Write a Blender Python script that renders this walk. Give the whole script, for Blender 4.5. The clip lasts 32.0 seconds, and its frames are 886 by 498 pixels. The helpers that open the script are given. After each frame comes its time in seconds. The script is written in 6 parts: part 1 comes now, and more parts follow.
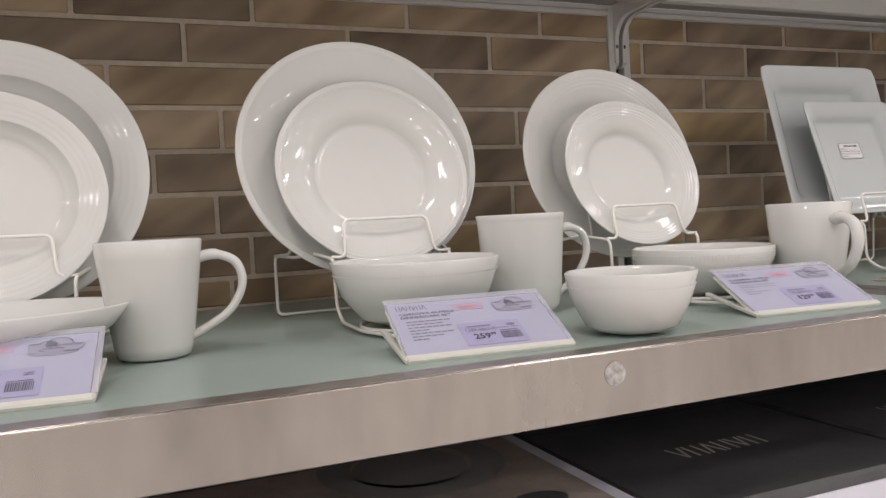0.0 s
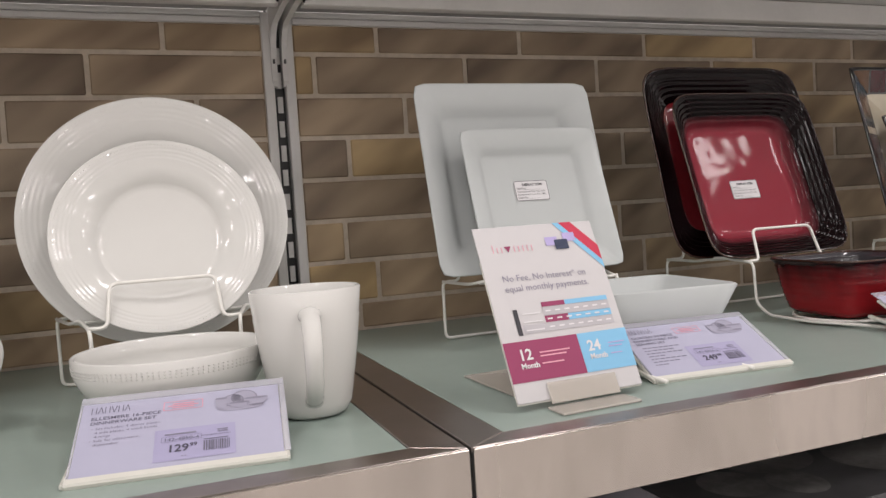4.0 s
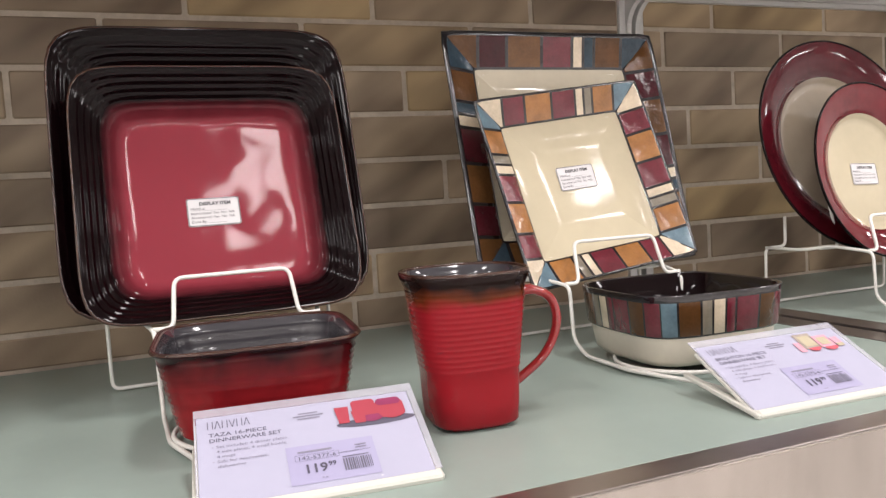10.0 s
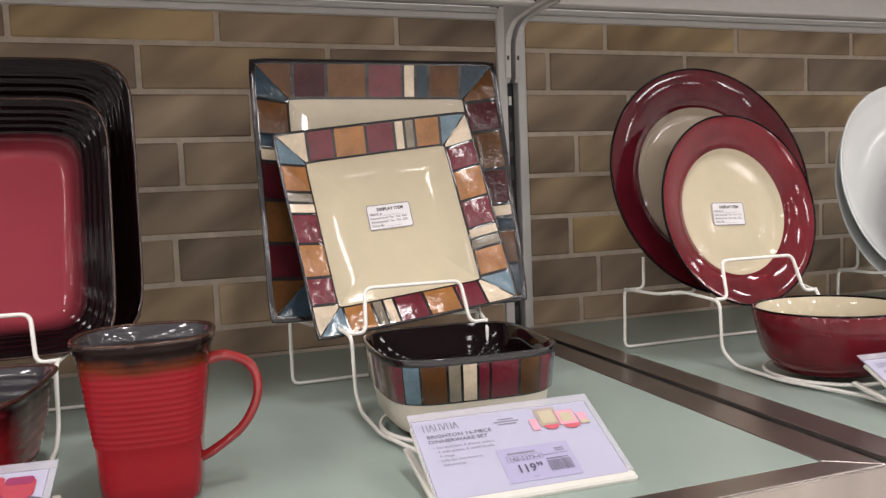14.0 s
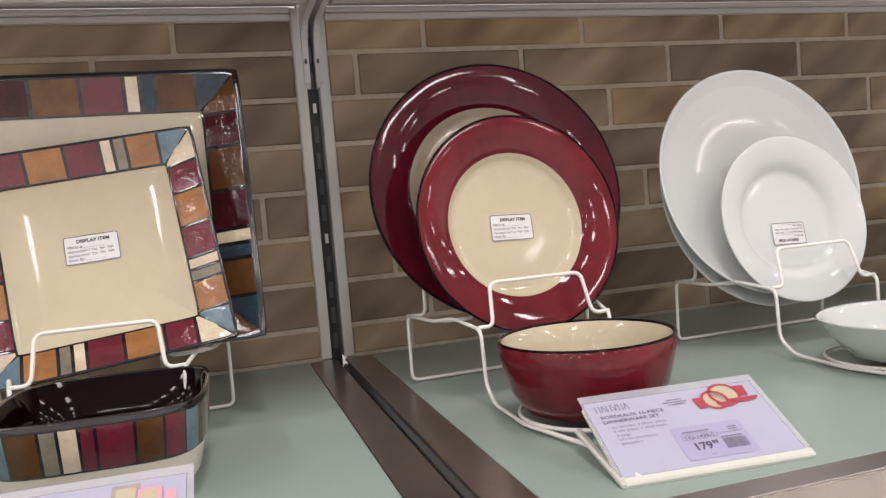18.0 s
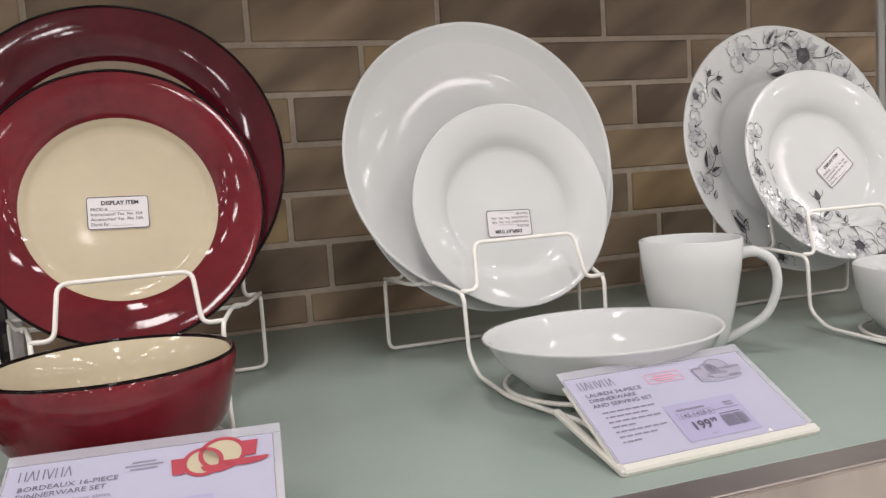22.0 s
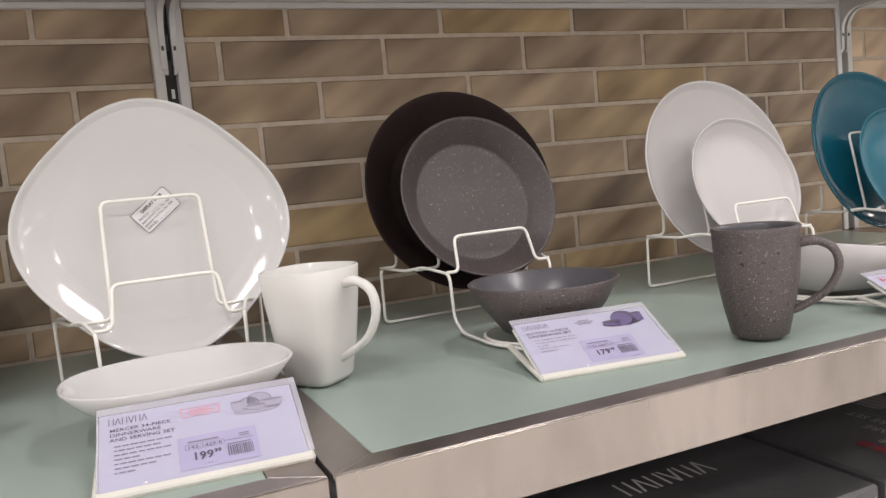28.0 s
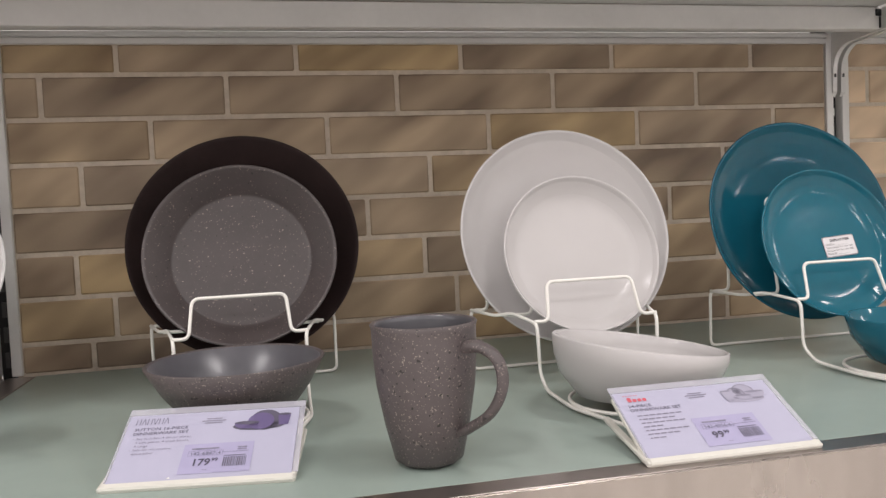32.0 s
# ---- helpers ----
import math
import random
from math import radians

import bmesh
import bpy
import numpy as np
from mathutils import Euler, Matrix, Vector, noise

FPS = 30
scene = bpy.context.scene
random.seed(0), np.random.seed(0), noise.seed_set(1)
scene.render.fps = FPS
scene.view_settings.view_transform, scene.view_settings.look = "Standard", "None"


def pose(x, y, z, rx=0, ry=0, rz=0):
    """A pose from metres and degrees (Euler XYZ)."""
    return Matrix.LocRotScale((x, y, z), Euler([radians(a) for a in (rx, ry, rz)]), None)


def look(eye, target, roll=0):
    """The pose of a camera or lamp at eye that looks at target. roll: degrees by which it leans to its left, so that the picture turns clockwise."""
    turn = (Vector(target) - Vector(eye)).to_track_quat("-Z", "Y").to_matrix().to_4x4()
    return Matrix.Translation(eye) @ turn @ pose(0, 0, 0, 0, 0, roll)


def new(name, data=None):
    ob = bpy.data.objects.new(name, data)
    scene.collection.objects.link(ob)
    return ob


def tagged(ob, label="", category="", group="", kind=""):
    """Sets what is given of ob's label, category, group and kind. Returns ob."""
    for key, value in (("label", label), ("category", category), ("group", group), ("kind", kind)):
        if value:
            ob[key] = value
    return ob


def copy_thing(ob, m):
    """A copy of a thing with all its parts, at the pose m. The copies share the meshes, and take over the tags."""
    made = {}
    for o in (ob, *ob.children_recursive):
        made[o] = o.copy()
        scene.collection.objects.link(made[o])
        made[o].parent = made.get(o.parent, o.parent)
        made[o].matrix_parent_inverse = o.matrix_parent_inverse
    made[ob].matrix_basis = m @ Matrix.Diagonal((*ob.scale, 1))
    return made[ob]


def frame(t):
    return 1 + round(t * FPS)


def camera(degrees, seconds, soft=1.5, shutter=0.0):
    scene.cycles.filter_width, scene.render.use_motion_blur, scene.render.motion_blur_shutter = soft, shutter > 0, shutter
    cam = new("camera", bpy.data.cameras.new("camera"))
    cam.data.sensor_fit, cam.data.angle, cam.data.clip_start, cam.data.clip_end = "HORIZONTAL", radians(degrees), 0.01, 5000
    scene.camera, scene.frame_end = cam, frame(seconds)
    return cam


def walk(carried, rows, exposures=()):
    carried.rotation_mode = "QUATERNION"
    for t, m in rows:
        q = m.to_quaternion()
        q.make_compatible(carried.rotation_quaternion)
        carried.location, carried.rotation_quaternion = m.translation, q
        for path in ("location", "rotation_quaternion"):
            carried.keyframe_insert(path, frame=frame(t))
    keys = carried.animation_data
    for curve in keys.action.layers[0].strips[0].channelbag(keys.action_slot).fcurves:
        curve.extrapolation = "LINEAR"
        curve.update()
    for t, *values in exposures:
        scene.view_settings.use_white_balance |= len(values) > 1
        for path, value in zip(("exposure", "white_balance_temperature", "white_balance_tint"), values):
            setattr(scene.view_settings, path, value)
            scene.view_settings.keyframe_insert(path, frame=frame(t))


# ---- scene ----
cam = camera(59.0, 32.0, soft=1.4)

Z = 1.10          # height of the display shelf's top
EDGES = [-2.440, -1.220, -0.001, 1.217, 2.443, 3.695, 4.915]      # where the bays of the shelving meet
FRONT = -0.612    # front face of the display shelf

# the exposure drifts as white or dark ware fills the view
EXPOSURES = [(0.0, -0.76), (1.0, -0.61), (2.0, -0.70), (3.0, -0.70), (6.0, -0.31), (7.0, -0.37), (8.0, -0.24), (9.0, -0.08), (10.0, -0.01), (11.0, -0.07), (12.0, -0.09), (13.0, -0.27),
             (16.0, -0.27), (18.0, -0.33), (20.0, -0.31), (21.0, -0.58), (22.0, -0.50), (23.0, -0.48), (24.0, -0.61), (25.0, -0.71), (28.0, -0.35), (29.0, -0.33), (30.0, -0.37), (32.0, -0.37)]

PATH = [
    (0, look((-0.7978, -1.1109, 1.2083), (-0.4172, -0.1870, 1.1680), -2.97)),
    (0.5, look((-0.7652, -1.1592, 1.2235), (-0.3644, -0.2441, 1.1790), -2.36)),
    (1, look((-0.7228, -1.1237, 1.2230), (-0.3008, -0.2183, 1.1774), -2.58)),
    (1.5, look((-0.6566, -1.0364, 1.2292), (-0.2281, -0.1341, 1.1820), -2.54)),
    (2, look((-0.6004, -0.9873, 1.2235), (-0.1615, -0.0902, 1.1727), -2.79)),
    (2.5, look((-0.5036, -1.0089, 1.2217), (-0.0785, -0.1055, 1.1655), -3.35)),
    (3, look((-0.3646, -1.0705, 1.2354), (0.0303, -0.1531, 1.1855), -3.72)),
    (3.5, look((-0.2677, -1.1152, 1.2484), (0.0841, -0.1801, 1.2043), -3.87)),
    (5.5, look((0.0084, -0.9354, 1.2679), (0.3874, -0.0112, 1.2224), -3.04)),
    (6, look((0.0890, -0.9614, 1.2719), (0.4779, -0.0407, 1.2378), -4.02)),
    (6.5, look((0.1924, -0.9931, 1.2788), (0.5821, -0.0727, 1.2483), -4.69)),
    (7, look((0.2840, -1.0366, 1.2811), (0.6487, -0.1057, 1.2646), -4.80)),
    (7.5, look((0.3447, -1.0685, 1.2809), (0.6857, -0.1285, 1.2705), -4.75)),
    (8, look((0.3840, -1.0788, 1.2783), (0.7173, -0.1362, 1.2571), -4.73)),
    (8.5, look((0.4238, -1.0461, 1.2779), (0.7620, -0.1060, 1.2331), -4.53)),
    (9, look((0.4567, -0.9990, 1.2750), (0.8063, -0.0637, 1.2199), -4.26)),
    (9.5, look((0.4738, -0.9628, 1.2684), (0.8377, -0.0336, 1.2037), -3.76)),
    (10, look((0.5116, -0.9687, 1.2684), (0.8830, -0.0430, 1.1967), -3.52)),
    (10.5, look((0.5644, -1.0005, 1.2734), (0.9261, -0.0715, 1.1952), -3.21)),
    (11, look((0.6098, -1.0261, 1.2746), (0.9521, -0.0905, 1.1874), -2.90)),
    (11.5, look((0.6371, -1.0498, 1.2825), (0.9641, -0.1087, 1.1968), -2.87)),
    (12, look((0.6628, -1.0877, 1.2945), (0.9764, -0.1416, 1.2135), -2.69)),
    (12.5, look((0.7049, -1.1225, 1.2965), (1.0115, -0.1738, 1.2199), -2.56)),
    (13, look((0.7381, -1.1229, 1.3020), (1.0451, -0.1743, 1.2250), -2.69)),
    (13.5, look((0.7447, -1.0717, 1.3027), (1.0542, -0.1238, 1.2276), -2.62)),
    (15.5, look((0.8437, -0.9278, 1.2857), (1.2300, -0.0089, 1.2053), -2.09)),
    (16, look((0.8742, -0.9401, 1.2908), (1.2652, -0.0233, 1.2093), -2.61)),
    (16.5, look((0.9197, -0.9481, 1.2898), (1.3151, -0.0332, 1.2082), -3.06)),
    (17, look((0.9747, -0.9606, 1.2885), (1.3590, -0.0406, 1.2119), -3.80)),
    (17.5, look((1.0180, -0.9743, 1.2940), (1.3550, -0.0357, 1.2201), -4.28)),
    (18, look((1.0708, -1.0042, 1.2985), (1.3543, -0.0477, 1.2292), -4.70)),
    (18.5, look((1.1223, -1.0284, 1.2998), (1.3747, -0.0629, 1.2363), -4.49)),
    (19, look((1.1725, -1.0467, 1.2964), (1.4105, -0.0777, 1.2301), -4.13)),
    (19.5, look((1.2283, -1.0678, 1.2904), (1.4691, -0.1000, 1.2170), -4.00)),
    (20, look((1.2894, -1.0579, 1.2824), (1.5604, -0.0990, 1.1978), -4.64)),
    (20.5, look((1.3364, -1.0292, 1.2836), (1.6222, -0.0756, 1.1893), -5.06)),
    (21, look((1.3652, -0.9872, 1.2872), (1.6554, -0.0355, 1.1861), -4.81)),
    (21.5, look((1.3903, -0.9502, 1.2774), (1.6859, -0.0004, 1.1756), -4.34)),
    (22, look((1.4239, -0.9395, 1.2790), (1.7217, 0.0094, 1.1740), -3.87)),
    (22.5, look((1.4733, -0.9542, 1.2797), (1.7794, -0.0079, 1.1759), -3.52)),
    (23, look((1.5505, -0.9846, 1.2824), (1.8513, -0.0365, 1.1794), -3.42)),
    (23.5, look((1.6423, -1.0006, 1.2866), (1.9341, -0.0489, 1.1914), -3.54)),
    (24, look((1.7354, -1.0343, 1.2900), (2.0171, -0.0789, 1.2012), -3.59)),
    (24.5, look((1.8173, -1.0719, 1.2881), (2.0945, -0.1151, 1.2006), -3.63)),
    (25, look((1.8884, -1.0924, 1.2830), (2.1720, -0.1378, 1.1920), -4.65)),
    (25.5, look((1.9700, -1.0656, 1.2793), (2.3382, -0.1415, 1.1772), -4.79)),
    (27.5, look((2.2069, -1.0403, 1.2855), (2.5992, -0.1262, 1.1828), -5.52)),
    (28, look((2.3242, -1.0905, 1.2884), (2.7257, -0.1801, 1.1892), -5.30)),
    (28.5, look((2.4075, -1.1296, 1.2832), (2.8065, -0.2178, 1.1862), -5.20)),
    (29, look((2.4658, -1.1231, 1.2770), (2.8487, -0.2045, 1.1793), -5.25)),
    (29.5, look((2.5328, -1.0732, 1.2832), (2.9091, -0.1517, 1.1870), -4.54)),
    (30, look((2.5869, -1.0252, 1.2807), (2.9620, -0.1031, 1.1859), -3.39)),
    (30.5, look((2.6381, -1.0110, 1.2775), (3.0144, -0.0892, 1.1846), -3.10)),
    (31, look((2.7101, -1.0375, 1.2810), (3.0522, -0.1015, 1.1981), -2.94)),
    (31.5, look((2.7642, -1.0768, 1.2865), (3.0148, -0.1110, 1.2200), -2.83)),
    (32, look((2.7928, -1.1123, 1.2929), (3.0022, -0.1358, 1.2419), -2.63)),
]
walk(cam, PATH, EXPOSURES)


# ---------------------------------------------------------------- light
world = bpy.data.worlds.new("world")
scene.world = world
world.use_nodes = True
world.node_tree.nodes["Background"].inputs[0].default_value = (0.95, 0.96, 1.0, 1)
world.node_tree.nodes["Background"].inputs[1].default_value = 0.05


def lamp(name, x, y, z, sx, sy, watts, colour=(1.0, 0.97, 0.95)):
    data = bpy.data.lights.new(name, "AREA")
    data.shape, data.size, data.size_y = "RECTANGLE", sx, sy
    data.energy, data.color = watts, colour
    ob = new(name, data)
    ob.matrix_world = pose(x, y, z)
    return ob


# rows of twin-tube fittings along the aisles, all alike
LAMPS = [(-6.8 + 2.7 * i, -1.25 - 2.3 * k) for i in range(7) for k in range(5)]
for lx, ly in LAMPS:
    lamp("tube_light", lx, ly, 4.09, 0.26, 0.9, 36, (1.0, 0.948, 0.945))


# ---------------------------------------------------------------- materials
def material(name, base, rough=0.5, metal=0.0, vary=0.0, scale=8.0, bump=0.0, bump_scale=200.0, coat=0.0,
             stretch=None, spec=None, rough_vary=0.0, bump_depth=0.002):
    m = bpy.data.materials.new(name)
    m.use_nodes = True
    nt = m.node_tree
    b = nt.nodes["Principled BSDF"]
    b.inputs["Roughness"].default_value = rough
    b.inputs["Metallic"].default_value = metal
    b.inputs["Base Color"].default_value = (*base, 1)
    if coat:
        b.inputs["Coat Weight"].default_value = coat
        b.inputs["Coat Roughness"].default_value = 0.04
    if spec is not None:
        b.inputs["Specular IOR Level"].default_value = spec
    tc = nt.nodes.new("ShaderNodeTexCoord")
    vec = tc.outputs["Object"]
    if stretch:
        mp = nt.nodes.new("ShaderNodeMapping")
        mp.inputs["Scale"].default_value = stretch
        nt.links.new(vec, mp.inputs[0])
        vec = mp.outputs[0]
    if vary:
        n1 = nt.nodes.new("ShaderNodeTexNoise")
        n1.inputs["Scale"].default_value = scale
        n1.inputs["Detail"].default_value = 6
        nt.links.new(vec, n1.inputs["Vector"])
        n2 = nt.nodes.new("ShaderNodeTexNoise")
        n2.inputs["Scale"].default_value = scale * 9
        n2.inputs["Detail"].default_value = 3
        nt.links.new(vec, n2.inputs["Vector"])
        add = nt.nodes.new("ShaderNodeMath")
        add.operation = "MULTIPLY_ADD"
        add.inputs[1].default_value = 0.35
        nt.links.new(n2.outputs[0], add.inputs[0])
        nt.links.new(n1.outputs[0], add.inputs[2])
        ramp = nt.nodes.new("ShaderNodeValToRGB")
        ramp.color_ramp.elements[0].position = 0.45
        ramp.color_ramp.elements[1].position = 0.9
        ramp.color_ramp.elements[0].color = (*(c * (1 - vary) for c in base), 1)
        ramp.color_ramp.elements[1].color = (*(min(1, c * (1 + vary)) for c in base), 1)
        nt.links.new(add.outputs[0], ramp.inputs[0])
        nt.links.new(ramp.outputs[0], b.inputs["Base Color"])
        if rough_vary:
            rr = nt.nodes.new("ShaderNodeMapRange")
            rr.inputs[3].default_value = max(0.02, rough - rough_vary)
            rr.inputs[4].default_value = rough + rough_vary
            nt.links.new(n1.outputs[0], rr.inputs[0])
            nt.links.new(rr.outputs[0], b.inputs["Roughness"])
    if bump:
        nb = nt.nodes.new("ShaderNodeTexNoise")
        nb.inputs["Scale"].default_value = bump_scale
        nb.inputs["Detail"].default_value = 0.8 if bump_scale < 40 else 4
        nt.links.new(vec, nb.inputs["Vector"])
        bp = nt.nodes.new("ShaderNodeBump")
        bp.inputs["Strength"].default_value = bump
        bp.inputs["Distance"].default_value = bump_depth
        nt.links.new(nb.outputs[0], bp.inputs["Height"])
        nt.links.new(bp.outputs[0], b.inputs["Normal"])
    return m


def brick_material(name, lift=1.0):
    """Tumbled stone tile: slanted light and dark clouds, each tile of its own tone."""
    m = bpy.data.materials.new(name)
    m.use_nodes = True
    nt = m.node_tree
    b = nt.nodes["Principled BSDF"]
    b.inputs["Roughness"].default_value = 0.55
    tc = nt.nodes.new("ShaderNodeTexCoord")
    info = nt.nodes.new("ShaderNodeObjectInfo")
    off = nt.nodes.new("ShaderNodeVectorMath")
    off.operation = "MULTIPLY_ADD"
    off.inputs[1].default_value = (37.0, 11.0, 23.0)
    nt.links.new(info.outputs["Random"], off.inputs[0])
    nt.links.new(tc.outputs["Object"], off.inputs[2])
    mp = nt.nodes.new("ShaderNodeMapping")
    mp.inputs["Scale"].default_value = (7.0, 8, 21)
    slant = nt.nodes.new("ShaderNodeMapping")
    slant.inputs["Rotation"].default_value = (0, radians(33), 0)
    nt.links.new(off.outputs[0], slant.inputs[0])
    nt.links.new(slant.outputs[0], mp.inputs[0])
    n1 = nt.nodes.new("ShaderNodeTexNoise")
    n1.inputs["Scale"].default_value = 1.0
    n1.inputs["Detail"].default_value = 1.5
    nt.links.new(mp.outputs[0], n1.inputs["Vector"])
    ramp = nt.nodes.new("ShaderNodeValToRGB")
    e = ramp.color_ramp.elements
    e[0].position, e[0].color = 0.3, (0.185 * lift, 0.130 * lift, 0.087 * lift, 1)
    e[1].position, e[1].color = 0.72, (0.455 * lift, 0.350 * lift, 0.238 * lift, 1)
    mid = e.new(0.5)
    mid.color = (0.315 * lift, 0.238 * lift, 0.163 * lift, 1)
    nt.links.new(n1.outputs[0], ramp.inputs[0])
    ob_tone = nt.nodes.new("ShaderNodeValToRGB")
    t = ob_tone.color_ramp.elements
    t[0].position, t[0].color = 0.0, (0.72, 0.70, 0.70, 1)
    t[1].position, t[1].color = 1.0, (1.22, 1.13, 0.84, 1)
    k = t.new(0.4)
    k.color = (1.0, 0.97, 0.95, 1)
    k = t.new(0.7)
    k.color = (1.12, 1.08, 1.02, 1)
    wn = nt.nodes.new("ShaderNodeTexWhiteNoise")
    wn.noise_dimensions = "1D"
    nt.links.new(info.outputs["Random"], wn.inputs["W"])
    nt.links.new(wn.outputs["Value"], ob_tone.inputs[0])
    mul = nt.nodes.new("ShaderNodeMix")
    mul.data_type, mul.blend_type = "RGBA", "MULTIPLY"
    mul.inputs[0].default_value = 1.0
    nt.links.new(ramp.outputs[0], mul.inputs[6])
    nt.links.new(ob_tone.outputs[0], mul.inputs[7])
    nt.links.new(mul.outputs[2], b.inputs["Base Color"])
    nb = nt.nodes.new("ShaderNodeTexNoise")
    nb.inputs["Scale"].default_value = 260
    nt.links.new(tc.outputs["Object"], nb.inputs["Vector"])
    bp = nt.nodes.new("ShaderNodeBump")
    bp.inputs["Strength"].default_value = 0.12
    bp.inputs["Distance"].default_value = 0.001
    nt.links.new(nb.outputs[0], bp.inputs["Height"])
    nt.links.new(bp.outputs[0], b.inputs["Normal"])
    return m


def steel_material(name, base):
    """Stainless sheet brushed up and down: fine upright hairlines, and broad colour bands that imitate uneven
    reflections.
    """
    m = material(name, base, 0.25, 1.0, vary=0.24, scale=1.0, stretch=(5.0, 0.3, 1.5), rough_vary=0.10)
    nt = m.node_tree
    b = nt.nodes["Principled BSDF"]
    tc = nt.nodes.new("ShaderNodeTexCoord")
    mp = nt.nodes.new("ShaderNodeMapping")
    mp.inputs["Scale"].default_value = (1400.0, 8.0, 8.0)
    nt.links.new(tc.outputs["Object"], mp.inputs[0])
    n = nt.nodes.new("ShaderNodeTexNoise")
    n.inputs["Scale"].default_value = 1.0
    n.inputs["Detail"].default_value = 2
    nt.links.new(mp.outputs[0], n.inputs["Vector"])
    bp = nt.nodes.new("ShaderNodeBump")
    bp.inputs["Strength"].default_value = 0.10
    bp.inputs["Distance"].default_value = 0.0002
    nt.links.new(n.outputs[0], bp.inputs["Height"])
    nt.links.new(bp.outputs[0], b.inputs["Normal"])
    return m


def speckle_material(name, base, dots, amount=0.7, rough=0.5, scale=420.0, pits=0.72):
    """Stoneware with fine pale and dark specks."""
    m = material(name, base, rough, vary=0.12, scale=25)
    nt = m.node_tree
    b = nt.nodes["Principled BSDF"]
    src = b.inputs["Base Color"].links[0].from_socket
    tc = nt.nodes.new("ShaderNodeTexCoord")
    for s, thr, col in ((scale, amount, dots), (scale * 0.45, pits, tuple(c * 0.25 for c in base))):
        n = nt.nodes.new("ShaderNodeTexNoise")
        n.inputs["Scale"].default_value = s
        n.inputs["Detail"].default_value = 1
        nt.links.new(tc.outputs["Object"], n.inputs["Vector"])
        r = nt.nodes.new("ShaderNodeMapRange")
        r.inputs[1].default_value = thr
        r.inputs[2].default_value = thr + 0.03
        nt.links.new(n.outputs[0], r.inputs[0])
        mx = nt.nodes.new("ShaderNodeMix")
        mx.data_type = "RGBA"
        nt.links.new(r.outputs[0], mx.inputs[0])
        nt.links.new(src, mx.inputs[6])
        mx.inputs[7].default_value = (*col, 1)
        src = mx.outputs[2]
    nt.links.new(src, b.inputs["Base Color"])
    return m


def fade_material(name, low, high, z0, z1, rough=0.12, axis=2, wobble=0.012, spec=0.25, relief=0.45, mid=None):
    """A glaze that runs from one colour to another along an axis of the piece."""
    m = material(name, low, rough, spec=spec, bump=min(1.0, relief), bump_scale=22, bump_depth=0.004 * max(1.0, relief))
    nt = m.node_tree
    b = nt.nodes["Principled BSDF"]
    tc = nt.nodes.new("ShaderNodeTexCoord")
    sep = nt.nodes.new("ShaderNodeSeparateXYZ")
    nt.links.new(tc.outputs["Object"], sep.inputs[0])
    n = nt.nodes.new("ShaderNodeTexNoise")
    n.inputs["Scale"].default_value = 45
    nt.links.new(tc.outputs["Object"], n.inputs["Vector"])
    ad = nt.nodes.new("ShaderNodeMath")
    ad.operation = "MULTIPLY_ADD"
    ad.inputs[1].default_value = wobble
    nt.links.new(n.outputs[0], ad.inputs[0])
    nt.links.new(sep.outputs[axis], ad.inputs[2])
    r = nt.nodes.new("ShaderNodeMapRange")
    r.inputs[1].default_value, r.inputs[2].default_value = z0, z1
    nt.links.new(ad.outputs[0], r.inputs[0])
    mx = nt.nodes.new("ShaderNodeMix")
    mx.data_type = "RGBA"
    mx.inputs[6].default_value, mx.inputs[7].default_value = (*low, 1), (*high, 1)
    nt.links.new(r.outputs[0], mx.inputs[0])
    nt.links.new(mx.outputs[2], b.inputs["Base Color"])
    if mid:
        ramp = nt.nodes.new("ShaderNodeValToRGB")
        e = ramp.color_ramp.elements
        e[0].color, e[1].color = (*low, 1), (*high, 1)
        e.new(0.45).color = (*mid, 1)
        nt.links.new(r.outputs[0], ramp.inputs[0])
        nt.links.new(ramp.outputs[0], b.inputs["Base Color"])
    return m


def square_fade(name, inner, outer, r0, r1, power=8.0):
    """A glaze that runs from one colour in a square well to another on the rim."""
    m = fade_material(name, inner, outer, r0, r1, wobble=0.004, rough=0.08, spec=0.13, relief=0.4)
    nt = m.node_tree
    sep = next(n for n in nt.nodes if n.type == "SEPXYZ")
    total = None
    for i in (0, 1):
        ab = nt.nodes.new("ShaderNodeMath")
        ab.operation = "ABSOLUTE"
        nt.links.new(sep.outputs[i], ab.inputs[0])
        sc = nt.nodes.new("ShaderNodeMath")
        sc.operation = "MULTIPLY"
        sc.inputs[1].default_value = 10.0
        nt.links.new(ab.outputs[0], sc.inputs[0])
        pw = nt.nodes.new("ShaderNodeMath")
        pw.operation = "POWER"
        pw.inputs[1].default_value = power
        nt.links.new(sc.outputs[0], pw.inputs[0])
        if total is None:
            total = pw
        else:
            ad = nt.nodes.new("ShaderNodeMath")
            nt.links.new(total.outputs[0], ad.inputs[0])
            nt.links.new(pw.outputs[0], ad.inputs[1])
            total = ad
    root = nt.nodes.new("ShaderNodeMath")
    root.operation = "POWER"
    root.inputs[1].default_value = 1.0 / power
    nt.links.new(total.outputs[0], root.inputs[0])
    back = nt.nodes.new("ShaderNodeMath")
    back.operation = "MULTIPLY"
    back.inputs[1].default_value = 0.1
    nt.links.new(root.outputs[0], back.inputs[0])
    ma = next(n for n in nt.nodes if n.type == "MATH" and n.operation == "MULTIPLY_ADD")
    nt.links.new(back.outputs[0], ma.inputs[2])
    return m


